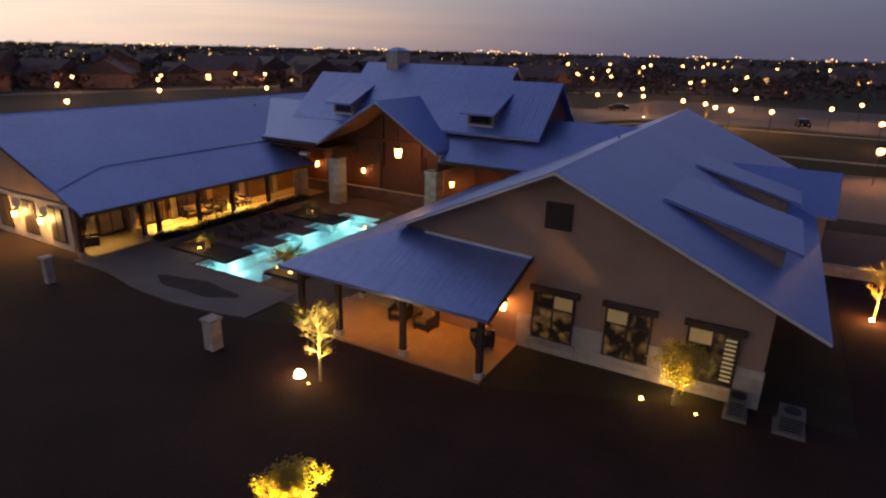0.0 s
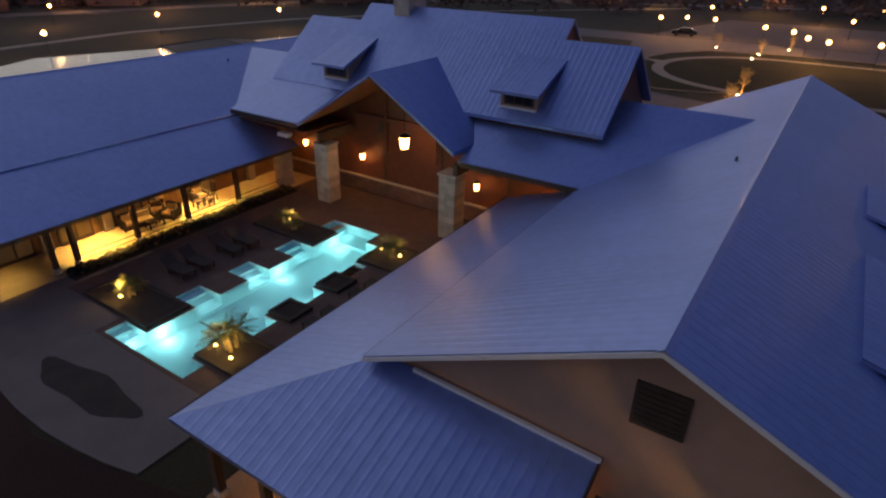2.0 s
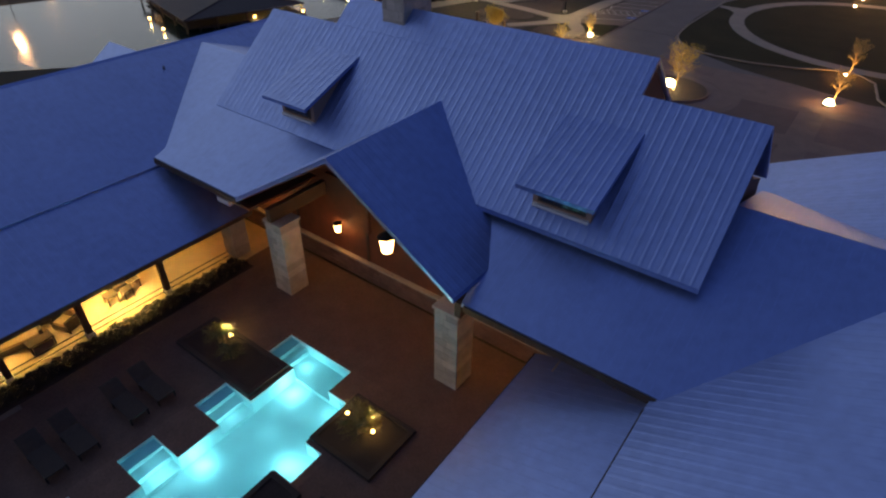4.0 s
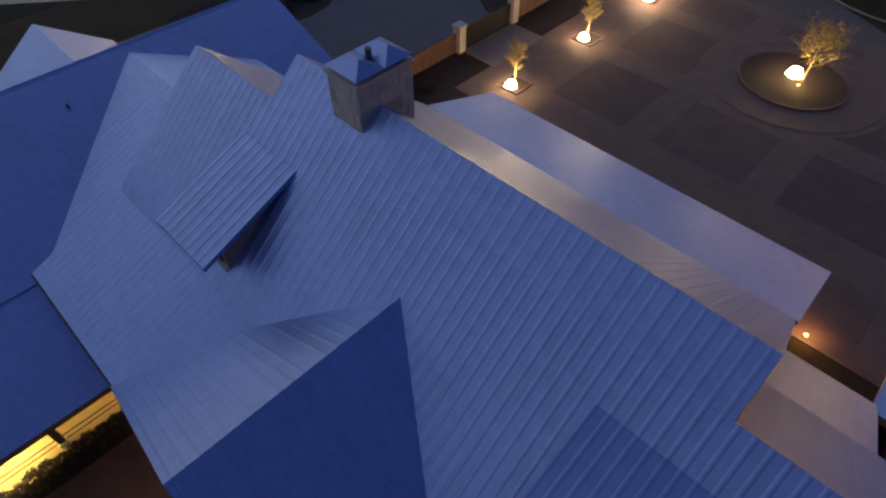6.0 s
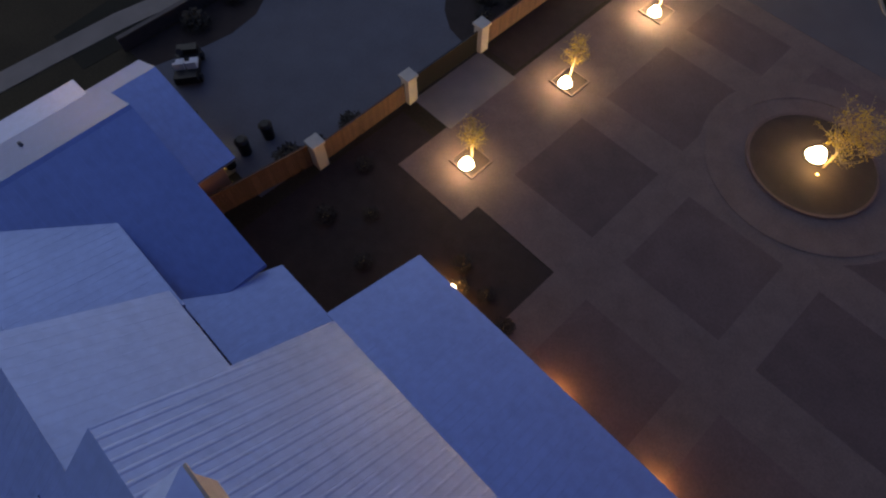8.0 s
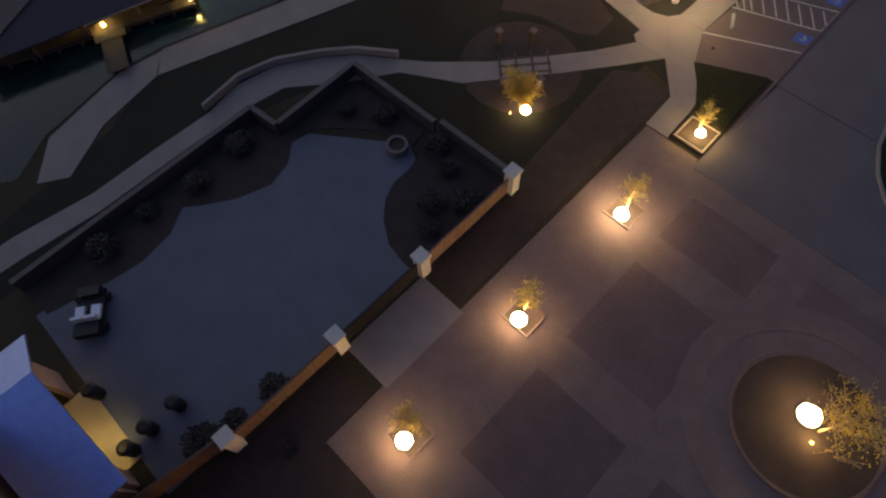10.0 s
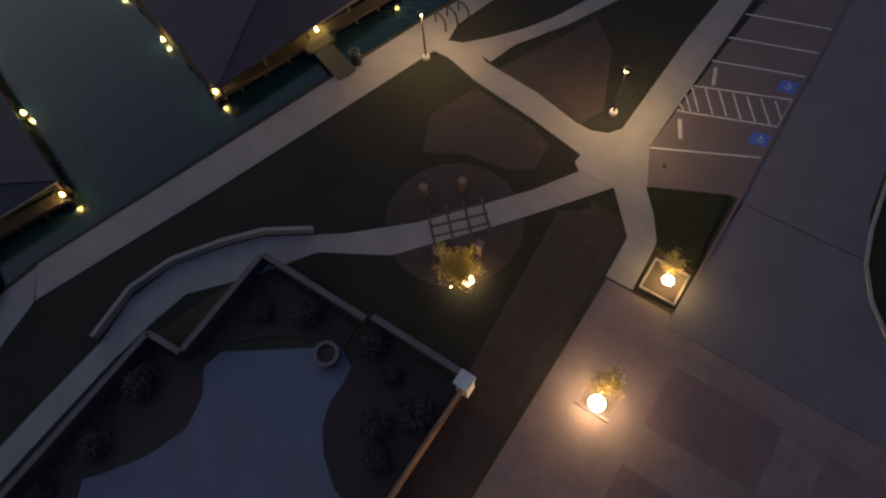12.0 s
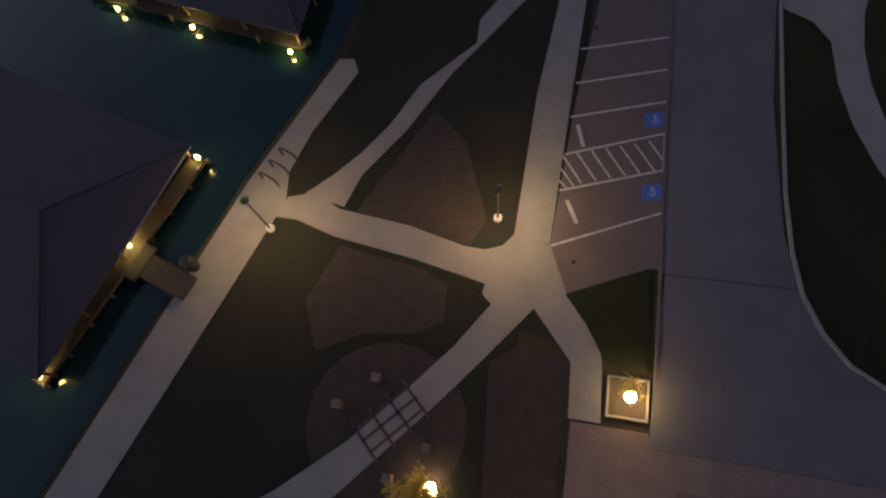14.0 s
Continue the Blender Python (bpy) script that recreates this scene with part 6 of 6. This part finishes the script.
for x, y, a, b in LAKE:
    sheet("far_lake", [(x + a * math.cos(t * 0.52), y + b * math.sin(t * 0.52) + 0.3 * a * math.cos(t * 0.52)) for t in range(12)], 0.03, POND, "distant lake catching the sky", "water", 0.02)
sheet("car_park", [(-12, 96.5), (60, 93), (75, 130), (-5, 135)], 0.022, ASPHALT, "dark far car park", "parking", 0.02)


def street_lamp():
    c = thing("street_lamp", "street lamp with an oversized glowing amber globe", "street lamp", "street lamps")
    part("pole", cone(bmesh.new(), (0, 0, 0), (0, 0, 3.6), 0.05, 0.035, 6), BLACK, c)
    bm = bmesh.new()
    # globe drawn oversized to make up for the missing halo
    bmesh.ops.create_icosphere(bm, subdivisions=2, radius=0.4, matrix=Matrix.Translation((0, 0, 3.85)))
    part("globe", bm, BULBFAR, c)
    return c


BULBFAR = glowing("street_lamp_glow", (1.0, 0.52, 0.19), 8.0)
LAMPS = [(-76, 226), (-45, 167), (-60, 212), (-72, 259), (-40.5, 175), (-30, 157), (-10.2, 93), (-59, 289), (-37, 202), (-27, 168), (-6.5, 97), (-33, 246), (-41, 302), (-76, 410), (-7.7, 125), (-1.6, 96.5), (-26, 309), (-12, 245), (-0.8, 156.5)]
LAMPS += [(7.4, 89), (-27, 425), (-21.6, 412), (-15, 300), (-4.2, 287), (11.8, 85), (14.2, 78), (16.9, 75), (12.7, 136.6), (11.6, 194), (18.9, 111), (22.8, 76), (18, 297), (40.5, 324), (31.6, 90), (37.2, 106), (36.4, 66.4), (33.2, 35.8)]
LAMPS += [(-101, 32.7), (-124, 48.6), (-65.2, 14.7), (-75.6, 37), (-118, 68), (-104.5, 57.4), (-114, 89), (-107.5, 94), (-68, 56), (-108.5, 108)]
sl = place(street_lamp(), *LAMPS[0])
for x, y in LAMPS[1:]:
    again(sl, x, y, 0, 0, max(0.85, min(1.6, math.hypot(x, y) / 150)))
for x, y in LAMPS:
    if math.hypot(x, y) < 170:
        lamp((x + 0.3, y - 0.5, 3.4), 300 if x < -60 else 520 if y > 130 else 240, (1.0, 0.5, 0.2), 0.3, "street_lamp_light")

rnd = random.Random(21)
# house colours are lightened to carry haze and street light
HOUSEW = material("house_brick", (0.27, 0.18, 0.15), 0.9, 0, 0.3, 0.5, 8, 0.2, 0.3)
HOUSER = material("house_shingle", (0.10, 0.072, 0.07), 0.9, 0, 0.25, 0.5, 8, 0.3, 0.3)
WINGLOW = glowing("house_window_glow", (1.0, 0.62, 0.25), 5.0)


def house(w, d, h, lit):
    c = thing("town_house", "dim brick house with dark gabled roof", "house", "town houses")
    part("wall", boxed((-w / 2, w / 2, -d / 2, d / 2, 0, h)), HOUSEW, c)
    e, p = 0.5, d * 0.32
    bm = bmesh.new()
    wall_poly(bm, [(-w / 2 - e, -d / 2 - e, h), (-w / 2 - e, d / 2 + e, h), (-w / 2 - e, 0, h + p)], (w + 2 * e, 0, 0))
    r = part("roof", bm, HOUSER, c)
    bm = bmesh.new()
    wall_poly(bm, [(w * 0.1, -d / 2 - 1.2, h - 0.01), (w * 0.45, -d / 2 - 1.2, h - 0.01), (w * 0.275, -d / 2 - 1.2, h + p * 0.6)], (0, d * 0.5, 0))
    part("front_gable", bm, HOUSER, c)
    part("chimney", boxed((w * 0.2, w * 0.2 + 0.9, 0.4, 1.3, h, h + p + 0.8)), HOUSEW, r)
    for k, x in enumerate((-0.36, -0.15, 0.28)):
        part("window", boxed((w * x - 0.6, w * x + 0.6, -d / 2 - 0.04, -d / 2, 1.0, 2.4)), WINGLOW if k in lit else GLASS, c)
    return c


hs = [house(16, 11, 3.4, ()), house(19, 12, 3.6, (1,)), house(14, 10, 5.6, (2,))]
for i in range(64):
    if i < 16:
        x, y = -150 + 9 * math.sin(i * 2.1) + i * 1.5, 20 + i * 11.5
    else:
        a, r = rnd.uniform(-0.75, 1.15), rnd.uniform(150, 520)
        x, y = -math.sin(a) * r, math.cos(a) * r
    if -20 < x < 80 and y < 150:
        y += 120
    sway = rnd.uniform(-25, 25)
    if i < 3:
        place(hs[i], x, y, 0, rnd.uniform(-40, 60) + 0.1 * sway)
    else:
        again(hs[i % 3], x, y, 0, rnd.uniform(-40, 60), rnd.uniform(0.85, 1.15))

# far lights, too many and small to count
bm = bmesh.new()
for i in range(330):
    a = rnd.uniform(-0.95, 1.3)
    r = rnd.uniform(200, 1500) if i % 3 else rnd.uniform(160, 420)
    x, y = -math.sin(a) * r + 10, math.cos(a) * r - 10
    s = r * (0.0007 if i % 3 else 0.0012) * rnd.uniform(0.5, 1.2)
    z = rnd.uniform(2, 5) + r * 0.002
    bmesh.ops.create_icosphere(bm, subdivisions=1, radius=s, matrix=Matrix.Translation((x, y, z)))
for az, n in ((-59, 2), (-55, 3), (-53.7, 4), (-47, 1), (-45, 2), (-41, 3), (-38, 2), (-35, 6), (-31.7, 1), (-26.2, 2), (-24.8, 5), (-23, 4), (-21.7, 2), (-18.5, 3), (-15.3, 2), (-13, 2), (-10.7, 3), (-7, 4), (-4, 2), (0, 1), (2.7, 3), (4.9, 1)):
    for k in range(n):
        a, r = math.radians(az + 0.32 * (k - n / 2)), rnd.uniform(1250, 1500)
        bmesh.ops.create_icosphere(bm, subdivisions=1, radius=r * 0.0010, matrix=Matrix.Translation((24 + math.sin(a) * r, -34 + math.cos(a) * r, rnd.uniform(6, 11))))
FARGLOW = glowing("far_light_glow", (1.0, 0.55, 0.22), 4.0)
tagged(part("town_lights", bm, FARGLOW), "scattered lights of the far town at dusk", "lights", kind="stuff")

# far trees and hedgerows
# leaf colour is paled and warmed, the haze is painted in
FARTREE = material("far_tree_hazed", (0.085, 0.052, 0.047), 0.9, 0, 0.3, 0.05, 2, 0)
verts, faces = [], []
for i in range(4200):
    a = rnd.uniform(-1.25, 1.5)
    r = rnd.uniform(130, 420) if i % 2 else rnd.uniform(420, 1700)
    x, y = -math.sin(a) * r, math.cos(a) * r
    if (-25 < x < 95 and y < 150) or (-70 < x < 0 and y < 110):
        continue
    h = rnd.uniform(2.0, 4.6) * (1 + r / 1800)
    w = rnd.uniform(1.5, 3.5) * (1 + r / 500)
    for k in range(20):
        p = Vector((x + rnd.gauss(0, w * 0.5), y + rnd.gauss(0, w * 0.5), h * rnd.uniform(0.15, 1.0)))
        n = len(verts)
        for j in range(3):
            verts.append(tuple(p + Vector((rnd.gauss(0, 1), rnd.gauss(0, 1), rnd.gauss(0, 0.7))) * w * 0.2))
        faces.append((n, n + 1, n + 2))
me = bpy.data.meshes.new("far_trees")
me.from_pydata(verts, [], faces)
me.materials.append(FARTREE)
tagged(new("far_trees", me), "dark hedgerows and trees of the far plain", "trees", kind="stuff")
